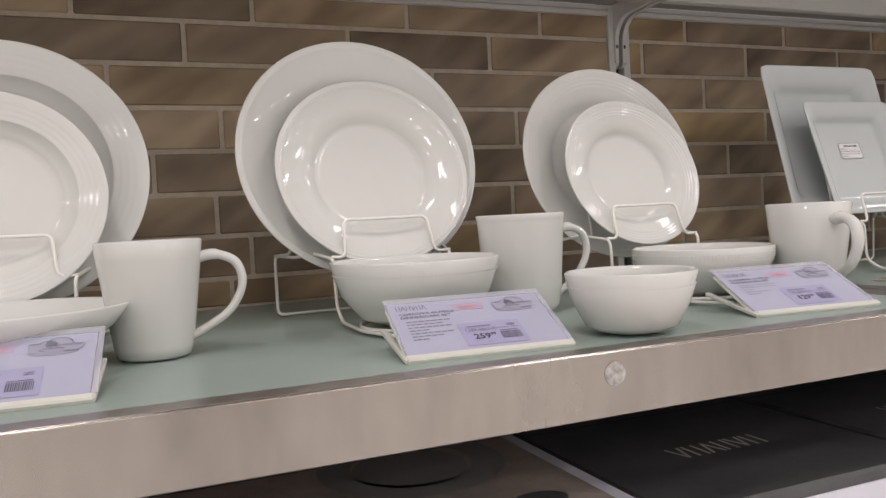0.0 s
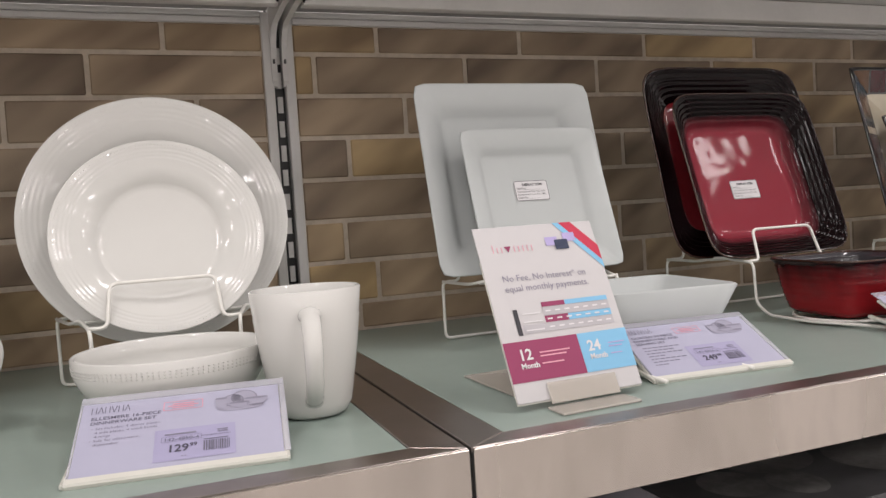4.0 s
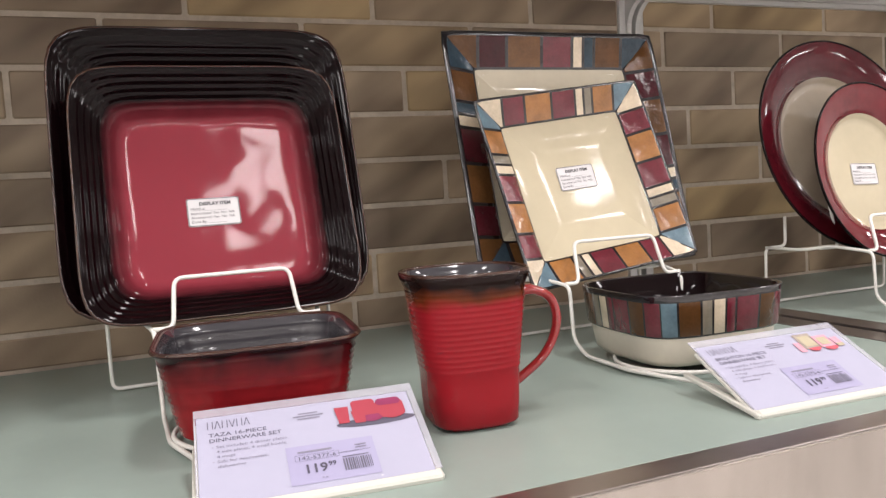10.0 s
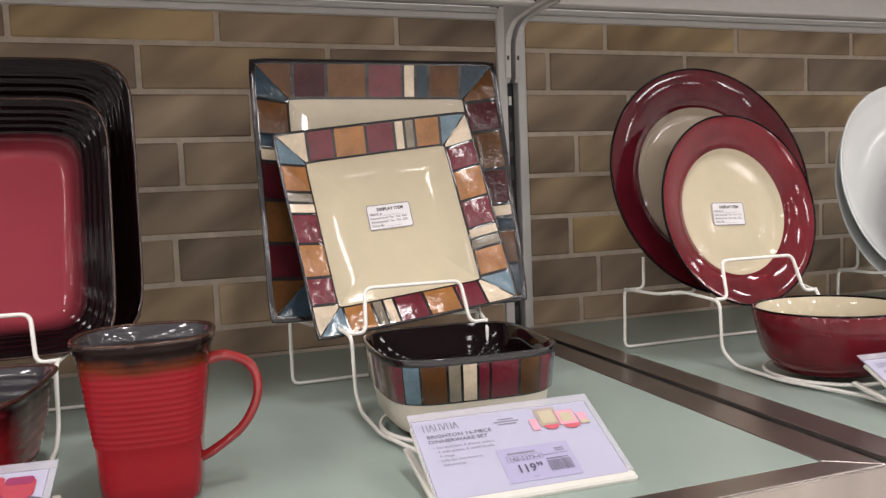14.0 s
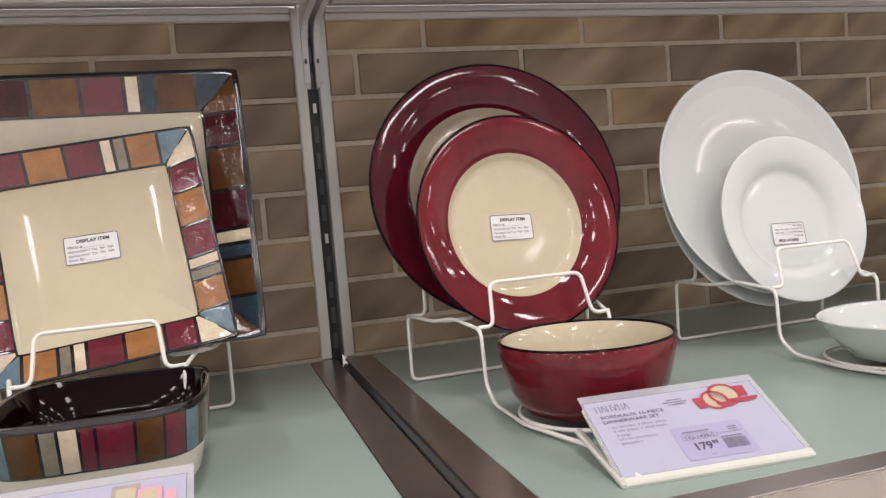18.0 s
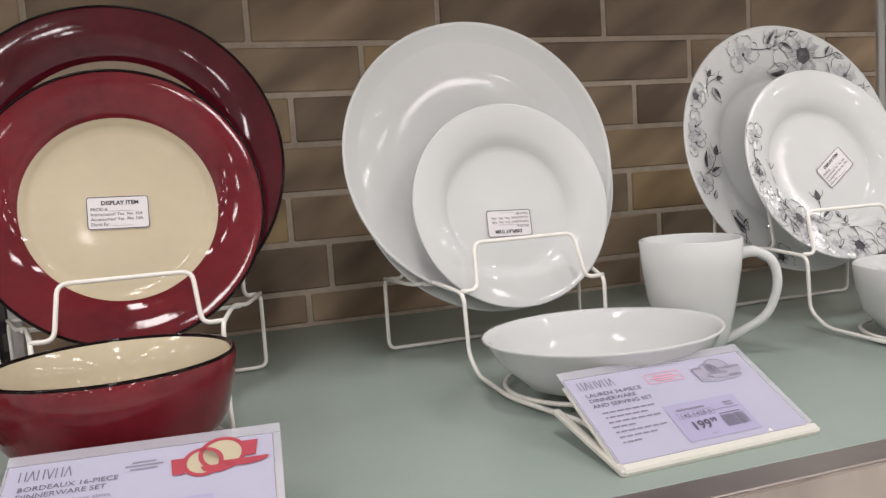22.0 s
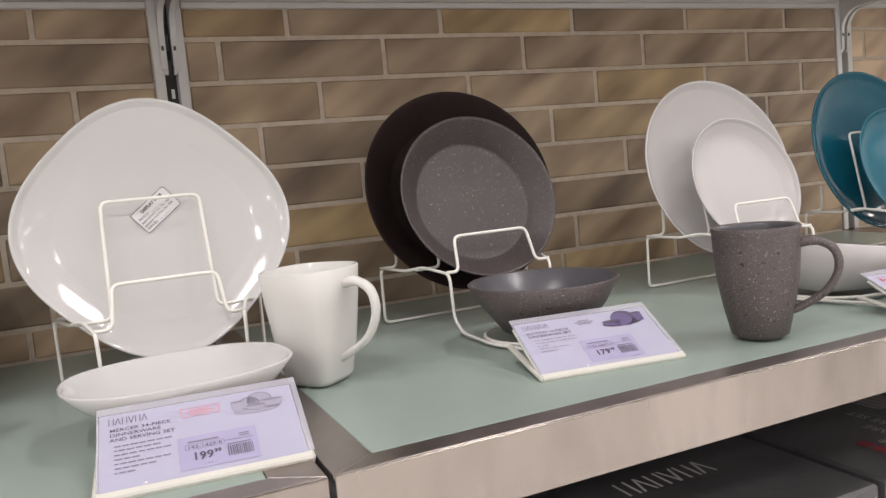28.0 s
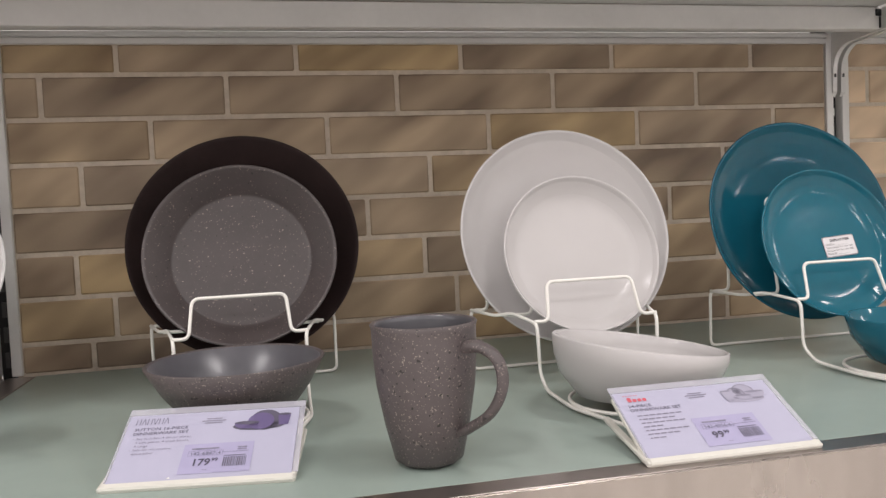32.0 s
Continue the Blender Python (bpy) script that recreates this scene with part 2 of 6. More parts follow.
def clear_material(name, tint, amount):
    """Thin clear plastic: mostly seen through, with gloss."""
    m = material(name, tint, 0.12)
    m.node_tree.nodes["Principled BSDF"].inputs["Alpha"].default_value = amount
    return m


M = {}
M["brick"] = brick_material("stone_tile")
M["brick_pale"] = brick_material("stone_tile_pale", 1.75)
M["mortar"] = material("mortar", (0.52, 0.44, 0.355), 0.8, vary=0.15, scale=60, bump=0.2)
M["steel"] = steel_material("brushed_steel", (0.355, 0.318, 0.288))
M["steel_dark"] = material("steel_edge", (0.33, 0.29, 0.27), 0.3, 0.9, vary=0.15, scale=4.0, rough_vary=0.06)
M["glass"] = material("frosted_green_glass", (0.305, 0.372, 0.335), 0.34, vary=0.05, scale=6, bump=0.03, bump_scale=500)
M["paint"] = material("pale_grey_enamel", (0.64, 0.62, 0.60), 0.4, vary=0.05, scale=12, bump=0.05, bump_scale=300)
# the same enamel at half brightness: shade put into the colour of recessed sheets
M["paint_dark"] = material("shaded_grey_enamel", (0.32, 0.31, 0.30), 0.5, vary=0.08, scale=12)
M["black"] = material("black_metal", (0.012, 0.011, 0.011), 0.5, vary=0.2, scale=20)
M["slot_dark"] = material("dark_grey_slot", (0.07, 0.066, 0.064), 0.5, vary=0.2, scale=40)
M["white"] = material("white_porcelain", (0.65, 0.64, 0.612), 0.05, vary=0.015, scale=5, spec=0.32)
M["white_cool"] = material("cool_white_porcelain", (0.58, 0.592, 0.585), 0.07, vary=0.015, scale=5, spec=0.16)
M["white_grey"] = material("grey_white_porcelain", (0.50, 0.52, 0.515), 0.08, vary=0.015, scale=5, spec=0.07, bump=0.12, bump_scale=16, bump_depth=0.002)
M["white_mid"] = material("soft_white_porcelain", (0.565, 0.555, 0.545), 0.06, vary=0.015, scale=5, spec=0.30)
M["white_warm"] = material("warm_white_stoneware", (0.50, 0.48, 0.475), 0.2, spec=0.22, vary=0.02, scale=5)
M["wire"] = material("white_coated_wire", (0.80, 0.78, 0.73), 0.32, vary=0.05, scale=30)
M["plastic"] = material("cream_white_plastic", (0.66, 0.645, 0.585), 0.35, vary=0.03, scale=20)
M["paper"] = material("white_card", (0.432, 0.424, 0.545), 0.55, vary=0.015, scale=20)
M["tag"] = material("lavender_price_tag", (0.385, 0.362, 0.532), 0.5, vary=0.02, scale=20)
M["label"] = material("white_sticker", (0.68, 0.66, 0.67), 0.5, vary=0.02, scale=20)
M["ink"] = material("black_ink", (0.03, 0.028, 0.035), 0.6)
M["stripe_red"] = material("crimson_print", (0.50, 0.02, 0.06), 0.5)
M["ink_dark"] = material("charcoal_ink", (0.10, 0.09, 0.13), 0.6)
M["ink_soft"] = material("soft_charcoal_ink", (0.16, 0.15, 0.20), 0.6)
M["violet_print"] = material("dark_violet_print", (0.13, 0.10, 0.22), 0.5)
M["ink_grey"] = material("grey_ink", (0.25, 0.235, 0.30), 0.6)
M["ink_pale"] = material("pale_grey_ink", (0.355, 0.34, 0.43), 0.6)
M["table_grey"] = material("pale_table_print", (0.45, 0.43, 0.45), 0.6)
M["ink_red"] = material("red_ink", (0.55, 0.10, 0.13), 0.6)
M["red_print"] = material("tomato_red_print", (0.40, 0.05, 0.075), 0.5)
M["pink"] = material("pink_ink", (0.72, 0.34, 0.42), 0.6)
M["plum"] = material("plum_print", (0.27, 0.03, 0.10), 0.5)
M["sky"] = material("sky_blue_print", (0.20, 0.46, 0.68), 0.5)
M["navy"] = material("navy_print", (0.02, 0.03, 0.07), 0.4)
M["lilac"] = material("lilac_print", (0.42, 0.36, 0.62), 0.5)
M["sign_white"] = material("sign_card", (0.54, 0.52, 0.525), 0.5, vary=0.01, scale=10)
M["red_glaze"] = material("deep_red_glaze", (0.20, 0.016, 0.022), 0.06, vary=0.25, scale=14, coat=0.4)
M["red_well"] = material("red_glaze_well", (0.25, 0.016, 0.018), 0.06, vary=0.2, scale=9, coat=0.4, bump=0.25, bump_scale=20, bump_depth=0.002)
M["black_glaze"] = material("black_glaze", (0.0045, 0.0016, 0.002), 0.07, vary=0.3, scale=12, spec=0.13)
M["brown_edge"] = material("brown_edge", (0.040, 0.015, 0.009), 0.25, vary=0.3, scale=60)
M["grey_inside"] = material("slate_grey_glaze", (0.045, 0.042, 0.048), 0.12, vary=0.15, scale=14, coat=0.3)
M["cream"] = material("cream_glaze", (0.52, 0.455, 0.325), 0.08, vary=0.06, scale=10, spec=0.3, bump=0.25, bump_scale=20, bump_depth=0.002)
M["cream_mid"] = material("pale_taupe_glaze", (0.47, 0.415, 0.315), 0.06, vary=0.08, scale=10, coat=0.3, bump=0.25, bump_scale=20, bump_depth=0.002)
M["cream_dark"] = material("taupe_glaze", (0.34, 0.28, 0.21), 0.06, vary=0.08, scale=10, coat=0.3)
M["cream_out"] = material("cream_stoneware", (0.66, 0.60, 0.50), 0.3, vary=0.05, scale=18)
M["burgundy"] = material("burgundy_glaze", (0.066, 0.0055, 0.010), 0.06, vary=0.35, scale=12, spec=0.32, bump=0.25, bump_scale=20, bump_depth=0.002)
M["burgundy_light"] = material("red_burgundy_glaze", (0.128, 0.011, 0.017), 0.06, vary=0.32, scale=12, spec=0.32, bump=0.25, bump_scale=20, bump_depth=0.002)
M["teal"] = material("teal_glaze", (0.006, 0.078, 0.116), 0.12, vary=0.1, scale=10, spec=0.22, coat=0.1)
M["teal_light"] = material("bright_teal_glaze", (0.016, 0.115, 0.163), 0.12, vary=0.08, scale=10, spec=0.22, coat=0.1)
M["slate_matt"] = material("slate_glaze", (0.085, 0.083, 0.093), 0.28, vary=0.12, scale=14)
M["dark_brown"] = material("matt_black_brown", (0.019, 0.012, 0.0115), 0.6, spec=0.08, vary=0.2, scale=20)
M["speckle"] = speckle_material("grey_speckled_stoneware", (0.056, 0.045, 0.0445), (0.32, 0.26, 0.22), 0.71, 0.40, 520, 0.73)
M["speckle_mug"] = speckle_material("brown_grey_speckled_stoneware", (0.085, 0.070, 0.070), (0.25, 0.21, 0.185), 0.66, 0.45, 620, 0.685)
M["b_blue"] = material("blue_grey_glaze", (0.105, 0.165, 0.205), 0.1, vary=0.25, scale=40, coat=0.4, bump=0.7, bump_scale=70, bump_depth=0.002)
M["b_ochre"] = material("ochre_glaze", (0.30, 0.132, 0.042), 0.1, vary=0.25, scale=40, coat=0.25, bump=0.7, bump_scale=70, bump_depth=0.002)
M["b_wine"] = material("wine_glaze", (0.125, 0.016, 0.027), 0.1, vary=0.25, scale=40, coat=0.25, bump=0.7, bump_scale=70, bump_depth=0.002)
M["b_cream"] = material("ivory_glaze", (0.60, 0.50, 0.37), 0.1, vary=0.2, scale=40, coat=0.4, bump=0.7, bump_scale=70, bump_depth=0.002)
M["b_grey"] = material("olive_grey_glaze", (0.19, 0.165, 0.125), 0.1, vary=0.25, scale=40, coat=0.4, bump=0.7, bump_scale=70, bump_depth=0.002)
M["b_brown"] = material("dark_ochre_glaze", (0.088, 0.038, 0.013), 0.1, vary=0.25, scale=40, spec=0.32, coat=0.08, bump=0.7, bump_scale=70, bump_depth=0.002)
M["b_black"] = material("black_outline_glaze", (0.012, 0.010, 0.012), 0.1, coat=0.4)
M["b_tan"] = material("dull_tan_glaze", (0.14, 0.068, 0.030), 0.1, vary=0.25, scale=40, spec=0.32, coat=0.08, bump=0.7, bump_scale=70, bump_depth=0.002)
M["b_deep"] = material("deep_wine_glaze", (0.046, 0.006, 0.010), 0.1, vary=0.3, scale=40, spec=0.32, coat=0.08, bump=0.7, bump_scale=70, bump_depth=0.002)
M["b_slate"] = material("dark_slate_glaze", (0.026, 0.044, 0.060), 0.1, vary=0.25, scale=40, spec=0.32, coat=0.08, bump=0.7, bump_scale=70, bump_depth=0.002)
M["taza_plate"] = square_fade("red_well_to_black_glaze", (0.250, 0.036, 0.051), (0.0045, 0.0016, 0.002), 0.0765, 0.096)
M["taza_side"] = fade_material("red_to_black_glaze", (0.26, 0.013, 0.017), (0.016, 0.004, 0.005), 0.036, 0.082, rough=0.07, spec=0.20, wobble=0.03, relief=0.9)
M["taza_mug"] = fade_material("red_mug_glaze", (0.255, 0.012, 0.018), (0.011, 0.005, 0.004), 0.095, 0.109, rough=0.06, wobble=0.014, spec=0.14, relief=0.9, mid=(0.100, 0.020, 0.005))
M["flower"] = material("charcoal_flower_print", (0.060, 0.057, 0.066), 0.2, vary=0.7, scale=160)
M["flower_grey"] = material("grey_flower_print", (0.43, 0.435, 0.45), 0.15, vary=0.4, scale=150)
M["floor"] = material("vinyl_floor", (0.84, 0.815, 0.79), 0.3, vary=0.1, scale=3)
M["wall"] = material("painted_wall", (0.85, 0.835, 0.815), 0.7, vary=0.06, scale=3)
M["ceiling"] = material("ceiling_board", (0.50, 0.495, 0.49), 0.8, vary=0.04, scale=3)
M["box_black"] = material("black_carton", (0.070, 0.068, 0.070), 0.42, vary=0.3, scale=10)
M["box_brown"] = material("printed_carton", (0.36, 0.30, 0.26), 0.45, vary=0.25, scale=14)
M["box_white"] = material("white_carton", (0.66, 0.65, 0.72), 0.45, vary=0.06, scale=10)
M["box_grey"] = material("grey_carton_print", (0.62, 0.61, 0.60), 0.5, vary=0.1, scale=30)
M["sleeve"] = clear_material("clear_plastic_sleeve", (0.70, 0.69, 0.78), 0.35)
M["sleeve_warm"] = clear_material("cloudy_beige_plastic", (0.62, 0.57, 0.51), 0.55)
M["diffuser"] = material("lamp_housing", (0.8, 0.8, 0.8), 0.5)
M["box_ink"] = material("dull_grey_carton_ink", (0.24, 0.235, 0.23), 0.5)
M["box_lavender"] = material("pale_lavender_carton", (0.52, 0.50, 0.55), 0.5, vary=0.06, scale=10)
M["box_dim"] = material("dim_grey_carton_print", (0.15, 0.145, 0.14), 0.4, vary=0.5, scale=18)
M["box_text"] = material("pale_grey_carton_ink", (0.36, 0.35, 0.34), 0.5)
M["box_red"] = material("dark_red_carton_ink", (0.17, 0.025, 0.03), 0.5)
M["sticker_clear"] = material("frosted_round_sticker", (0.40, 0.37, 0.35), 0.35, vary=0.5, scale=180)


# ---------------------------------------------------------------- mesh helpers
def finish(name, bm, mats, smooth=False):
    me = bpy.data.meshes.new(name)
    bm.to_mesh(me)
    bm.free()
    for m in (mats if isinstance(mats, (list, tuple)) else [mats]):
        me.materials.append(M[m])
    if smooth:
        me.polygons.foreach_set("use_smooth", [True] * len(me.polygons))
        me.update()
    return me


def part(name, me, parent, m=None, label=""):
    ob = new(name, me)
    ob.parent = parent
    if m is not None:
        ob.matrix_basis = m
    return tagged(ob, label)


def thing(name, m, label, category, group="", kind="", me=None):
    ob = new(name, me)
    ob.matrix_basis = m
    return tagged(ob, label, category, group, kind)


def box_bm(x0, y0, z0, x1, y1, z1, bevel=0.0, bm=None, segments=1):
    own = bm is None
    if own:
        bm = bmesh.new()
    r = bmesh.ops.create_cube(bm, size=1.0)
    for v in r["verts"]:
        v.co = Vector(((x0 + x1) / 2 + v.co.x * (x1 - x0), (y0 + y1) / 2 + v.co.y * (y1 - y0), (z0 + z1) / 2 + v.co.z * (z1 - z0)))
    if bevel:
        edges = list({e for v in r["verts"] for e in v.link_edges})
        bmesh.ops.bevel(bm, geom=edges, offset=bevel, segments=segments, affect="EDGES", profile=0.5)
    return bm


def box(name, x0, y0, z0, x1, y1, z1, mat, bevel=0.0, segments=1):
    return finish(name, box_bm(x0, y0, z0, x1, y1, z1, bevel, segments=segments), mat)


def ring(a, b, z, p=2.0, n=96, cx=0.0, cy=0.0, turn=0.0, angles=None):
    """One closed outline: a circle (p = 2) to a square (p large) of half widths a, b."""
    out = []
    for t in (angles if angles is not None else [2 * math.pi * i / n for i in range(n)]):
        c, s = math.cos(t), math.sin(t)
        r = 1.0 / (abs(c) ** p + abs(s) ** p) ** (1.0 / p)
        x, y = a * r * c, b * r * s
        out.append((cx + x * math.cos(turn) - y * math.sin(turn), cy + x * math.sin(turn) + y * math.cos(turn), z))
    return out


def loft(name, rings, mats, slots=None, caps=(True, True), smooth=True, face_slot=None):
    """A skin over the outlines; slots gives the material of each band, face_slot that of single faces."""
    n = len(rings[0])
    verts = [v for r in rings for v in r]
    faces, idx = [], []
    for k in range(len(rings) - 1):
        for i in range(n):
            j = (i + 1) % n
            faces.append((k * n + i, k * n + j, (k + 1) * n + j, (k + 1) * n + i))
            s = slots[k] if slots else 0
            idx.append(face_slot(k, i, s) if face_slot else s)
    if caps[0]:
        faces.append(tuple(reversed(range(n))))
        idx.append(slots[0] if slots else 0)
    if caps[1]:
        faces.append(tuple(range((len(rings) - 1) * n, len(rings) * n)))
        idx.append(slots[-1] if slots else 0)
    me = bpy.data.meshes.new(name)
    me.from_pydata(verts, [], faces)
    for m in (mats if isinstance(mats, (list, tuple)) else [mats]):
        me.materials.append(M[m])
    me.polygons.foreach_set("material_index", idx)
    me.polygons.foreach_set("use_smooth", [smooth and len(f) == 4 or smooth for f in faces])
    me.update()
    return me


def tube(name, pts, radius, mat, closed=False, sides=8, flat=1.0, bend=0.0, taper=None):
    """A round wire along a line of points; bend rounds its corners."""
    pts = [Vector(p) for p in pts]
    if bend and not closed:
        q = [pts[0]]
        for a, b, c in zip(pts, pts[1:], pts[2:]):
            d1, d2 = min(bend, (b - a).length * 0.45), min(bend, (c - b).length * 0.45)
            s, e = b + (a - b).normalized() * d1, b + (c - b).normalized() * d2
            for i in range(5):
                t = i / 4
                q.append(s * (1 - t) ** 2 + b * 2 * t * (1 - t) + e * t * t)
        q.append(pts[-1])
        pts = q
    n = len(pts)
    rings, up = [], None
    for i, p in enumerate(pts):
        a = pts[(i - 1) % n] if closed or i else p
        b = pts[(i + 1) % n] if closed or i < n - 1 else p
        d = (b - a).normalized()
        if up is None:
            up = Vector((0, 0, 1)) if abs(d.z) < 0.9 else Vector((0, 1, 0))
        up = (up - d * up.dot(d)).normalized()
        side = d.cross(up)
        r = radius * (taper[i * (len(taper) - 1) // max(1, n - 1)] if taper else 1)
        rings.append([tuple(p + side * (math.cos(t) * r) + up * (math.sin(t) * r * flat))
                      for t in [2 * math.pi * k / sides for k in range(sides)]])
    if closed:
        rings.append(rings[0])
    return loft(name, rings, mat, caps=(not closed, not closed))


def flat_poly(polys, z=0.0, mapper=None):
    """Flat patches from lists of outline points, as vertices and faces."""
    verts, faces = [], []
    for p in polys:
        k = len(verts)
        verts += [(x, y, z) if mapper is None else mapper(x, y) for x, y in p]
        faces.append(tuple(range(k, k + len(p))))
    return verts, faces


def patch(name, polys, mat, z=0.0, mapper=None):
    v, f = flat_poly(polys, z, mapper)
    me = bpy.data.meshes.new(name)
    me.from_pydata(v, [], f)
    me.materials.append(M[mat])
    me.update()
    return me


def rect(x0, y0, x1, y1):
    return [(x0, y0), (x1, y0), (x1, y1), (x0, y1)]


def round_rect(x0, y0, x1, y1, r, n=5):
    out = []
    for cx, cy, a in ((x1 - r, y1 - r, 0), (x0 + r, y1 - r, 90), (x0 + r, y0 + r, 180), (x1 - r, y0 + r, 270)):
        out += [(cx + r * math.cos(radians(a + 90 * i / n)), cy + r * math.sin(radians(a + 90 * i / n))) for i in range(n + 1)]
    return out


TEXTS = {}


def text_mesh(words, size, mat, bold=0.0, squeeze=1.0):
    key = (words, size, mat, bold, squeeze)
    if key not in TEXTS:
        cu = bpy.data.curves.new("words", "FONT")
        cu.body, cu.size, cu.resolution_u, cu.offset = words, size, 2, bold
        cu.space_line = 1.0
        tmp = bpy.data.objects.new("words", cu)
        me = bpy.data.meshes.new_from_object(tmp)
        bpy.data.objects.remove(tmp)
        me.transform(Matrix.Diagonal((squeeze, 1, 1, 1)))
        me.materials.clear()
        me.materials.append(M[mat])
        TEXTS[key] = me
    return TEXTS[key]


def words(text, x, y, size, mat, parent, z=0.0004, bold=0.0, squeeze=1.0, m=None, name="lettering"):
    at = Matrix.Translation((x, y, z))
    return part(name, text_mesh(text, size, mat, bold, squeeze), parent, (m @ at) if m else at)


# ---------------------------------------------------------------- room shell
thing("floor", pose(0, 0, 0), "pale vinyl shop floor", "floor", kind="structure", me=box("floor", -8, -12.4, -0.1, 11, 1.2, 0.0, "floor"))
thing("ceiling", pose(0, 0, 0), "white shop ceiling", "ceiling", kind="structure", me=box("ceiling", -8, -12.4, 4.3, 11, 1.2, 4.4, "ceiling"))
thing("wall_south", pose(0, 0, 0), "plain painted shop wall across the shop", "wall", kind="structure",
      me=box("wall_south", -8, -12.5, 0, 11, -12.4, 4.3, "wall"))
thing("wall_west", pose(0, 0, 0), "plain painted shop wall", "wall", kind="structure", me=box("wall_west", -8.1, -12.4, 0, -8.0, 1.2, 4.3, "wall"))
thing("wall_east", pose(0, 0, 0), "plain painted shop wall", "wall", kind="structure", me=box("wall_east", 11.0, -12.4, 0, 11.1, 1.2, 4.3, "wall"))
thing("wall_north", pose(0, 0, 0), "plain shop wall behind the shelving", "wall", kind="structure",
      me=box("wall_north", -8, 1.1, 0, 11, 1.2, 4.3, "wall"))
lights = thing("ceiling_light", pose(*LAMPS[0], 4.3), "long white ceiling light with a strip tube", "ceiling light", "ceiling lights")
part("housing", box("housing", -0.16, -0.50, -0.2, 0.16, 0.50, -0.001, "diffuser", 0.01), lights)
for lx, ly in LAMPS[1:]:
    copy_thing(lights, pose(lx, ly, 4.3))

# ---------------------------------------------------------------- shelving, bay by bay
BAYS = list(zip(EDGES, EDGES[1:]))
ROWS = [(z0, z1, s) for z0, z1, s in
        [(0.393, 0.429, 0.150), (0.335, 0.387, 0.057), (0.2765, 0.329, 0.187), (0.218, 0.2705, 0.099), (0.1595, 0.212, 0.008),
         (0.101, 0.1535, 0.086), (0.0425, 0.095, 0.130), (0.002, 0.0365, 0.100)]]
TILE_SHIFT = [0.0, 0.005, -0.010, -0.002, 0.004, 0.0]      # how far each panel's tiles run on from the last
PITCH = 0.2287


SHELF_GAP = [0.006, 0.006, 0.0025, 0.011, 0.004, 0.006, 0.006]      # between neighbouring display shelves


def display_shelf(x, w, gap0, gap1):
    t = thing("display_shelf", pose(x, 0, Z), "brushed steel display shelf with a frosted green glass top", "shelf", "display shelves")
    a, b = gap0 / 2, w - gap1 / 2
    part("front_fascia", box("front_fascia", a, FRONT, -0.050, b, FRONT + 0.0029, 0.0, "steel", 0.0014, 3), t, label="brushed steel fascia")
    # the folded top edge is mitred into the side edges
    outlines = [("front_edge", ((a, FRONT + 0.003), (b, FRONT + 0.003), (b - 0.034, FRONT + 0.0262), (a + 0.034, FRONT + 0.0262)))]
    outlines += [("side_edge", ((u, FRONT + 0.0035), (v, FRONT + 0.0267), (v, -0.012), (u, -0.012))) for u, v in ((a, a + 0.034), (b, b - 0.034))]
    for name, outline in outlines:
        bm = bmesh.new()
        f = bm.faces.new([bm.verts.new((p, q, -0.004)) for p, q in outline])
        ext = bmesh.ops.extrude_face_region(bm, geom=[f])
        bmesh.ops.translate(bm, vec=(0, 0, 0.004), verts=[g for g in ext["geom"] if isinstance(g, bmesh.types.BMVert)])
        bmesh.ops.recalc_face_normals(bm, faces=bm.faces)
        bmesh.ops.bevel(bm, geom=list(bm.edges), offset=0.0006, segments=1, affect="EDGES")
        part(name, finish(name, bm, "steel_dark"), t)
    part("glass_top", box("glass_top", a + 0.0345, FRONT + 0.0270, -0.006, b - 0.0345, -0.008, -0.0005, "glass", 0.0006), t,
         label="frosted pale green glass")
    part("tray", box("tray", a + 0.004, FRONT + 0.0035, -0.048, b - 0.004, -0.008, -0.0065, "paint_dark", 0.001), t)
    return t


def back_panel(k, x, w):
    t = thing("wall_panel_%d" % (k + 1), pose(x, 0, Z), "back panel of brown stone tiles in a pale metal frame", "wall panel", kind="structure")
    part("backing", box("backing", 0.012, 0.0012, -0.01, w - 0.012, 0.016, 0.432, "mortar"), t)
    part("frame_strip", box("frame_strip", 0.006, -0.004, 0.0, 0.019, 0.016, 0.445, "paint", 0.001), t)
    part("frame_strip", box("frame_strip", w - 0.023, -0.004, 0.0, w - 0.010, 0.016, 0.445, "paint", 0.001), t)
    part("top_rail", box("top_rail", 0.0195, -0.006, 0.4295, w - 0.0235, 0.016, 0.4375, "paint", 0.001), t)
    part("rail_fold", box("rail_fold", 0.0195, -0.010, 0.4380, w - 0.0235, 0.016, 0.4450, "paint", 0.0015), t)
    return t


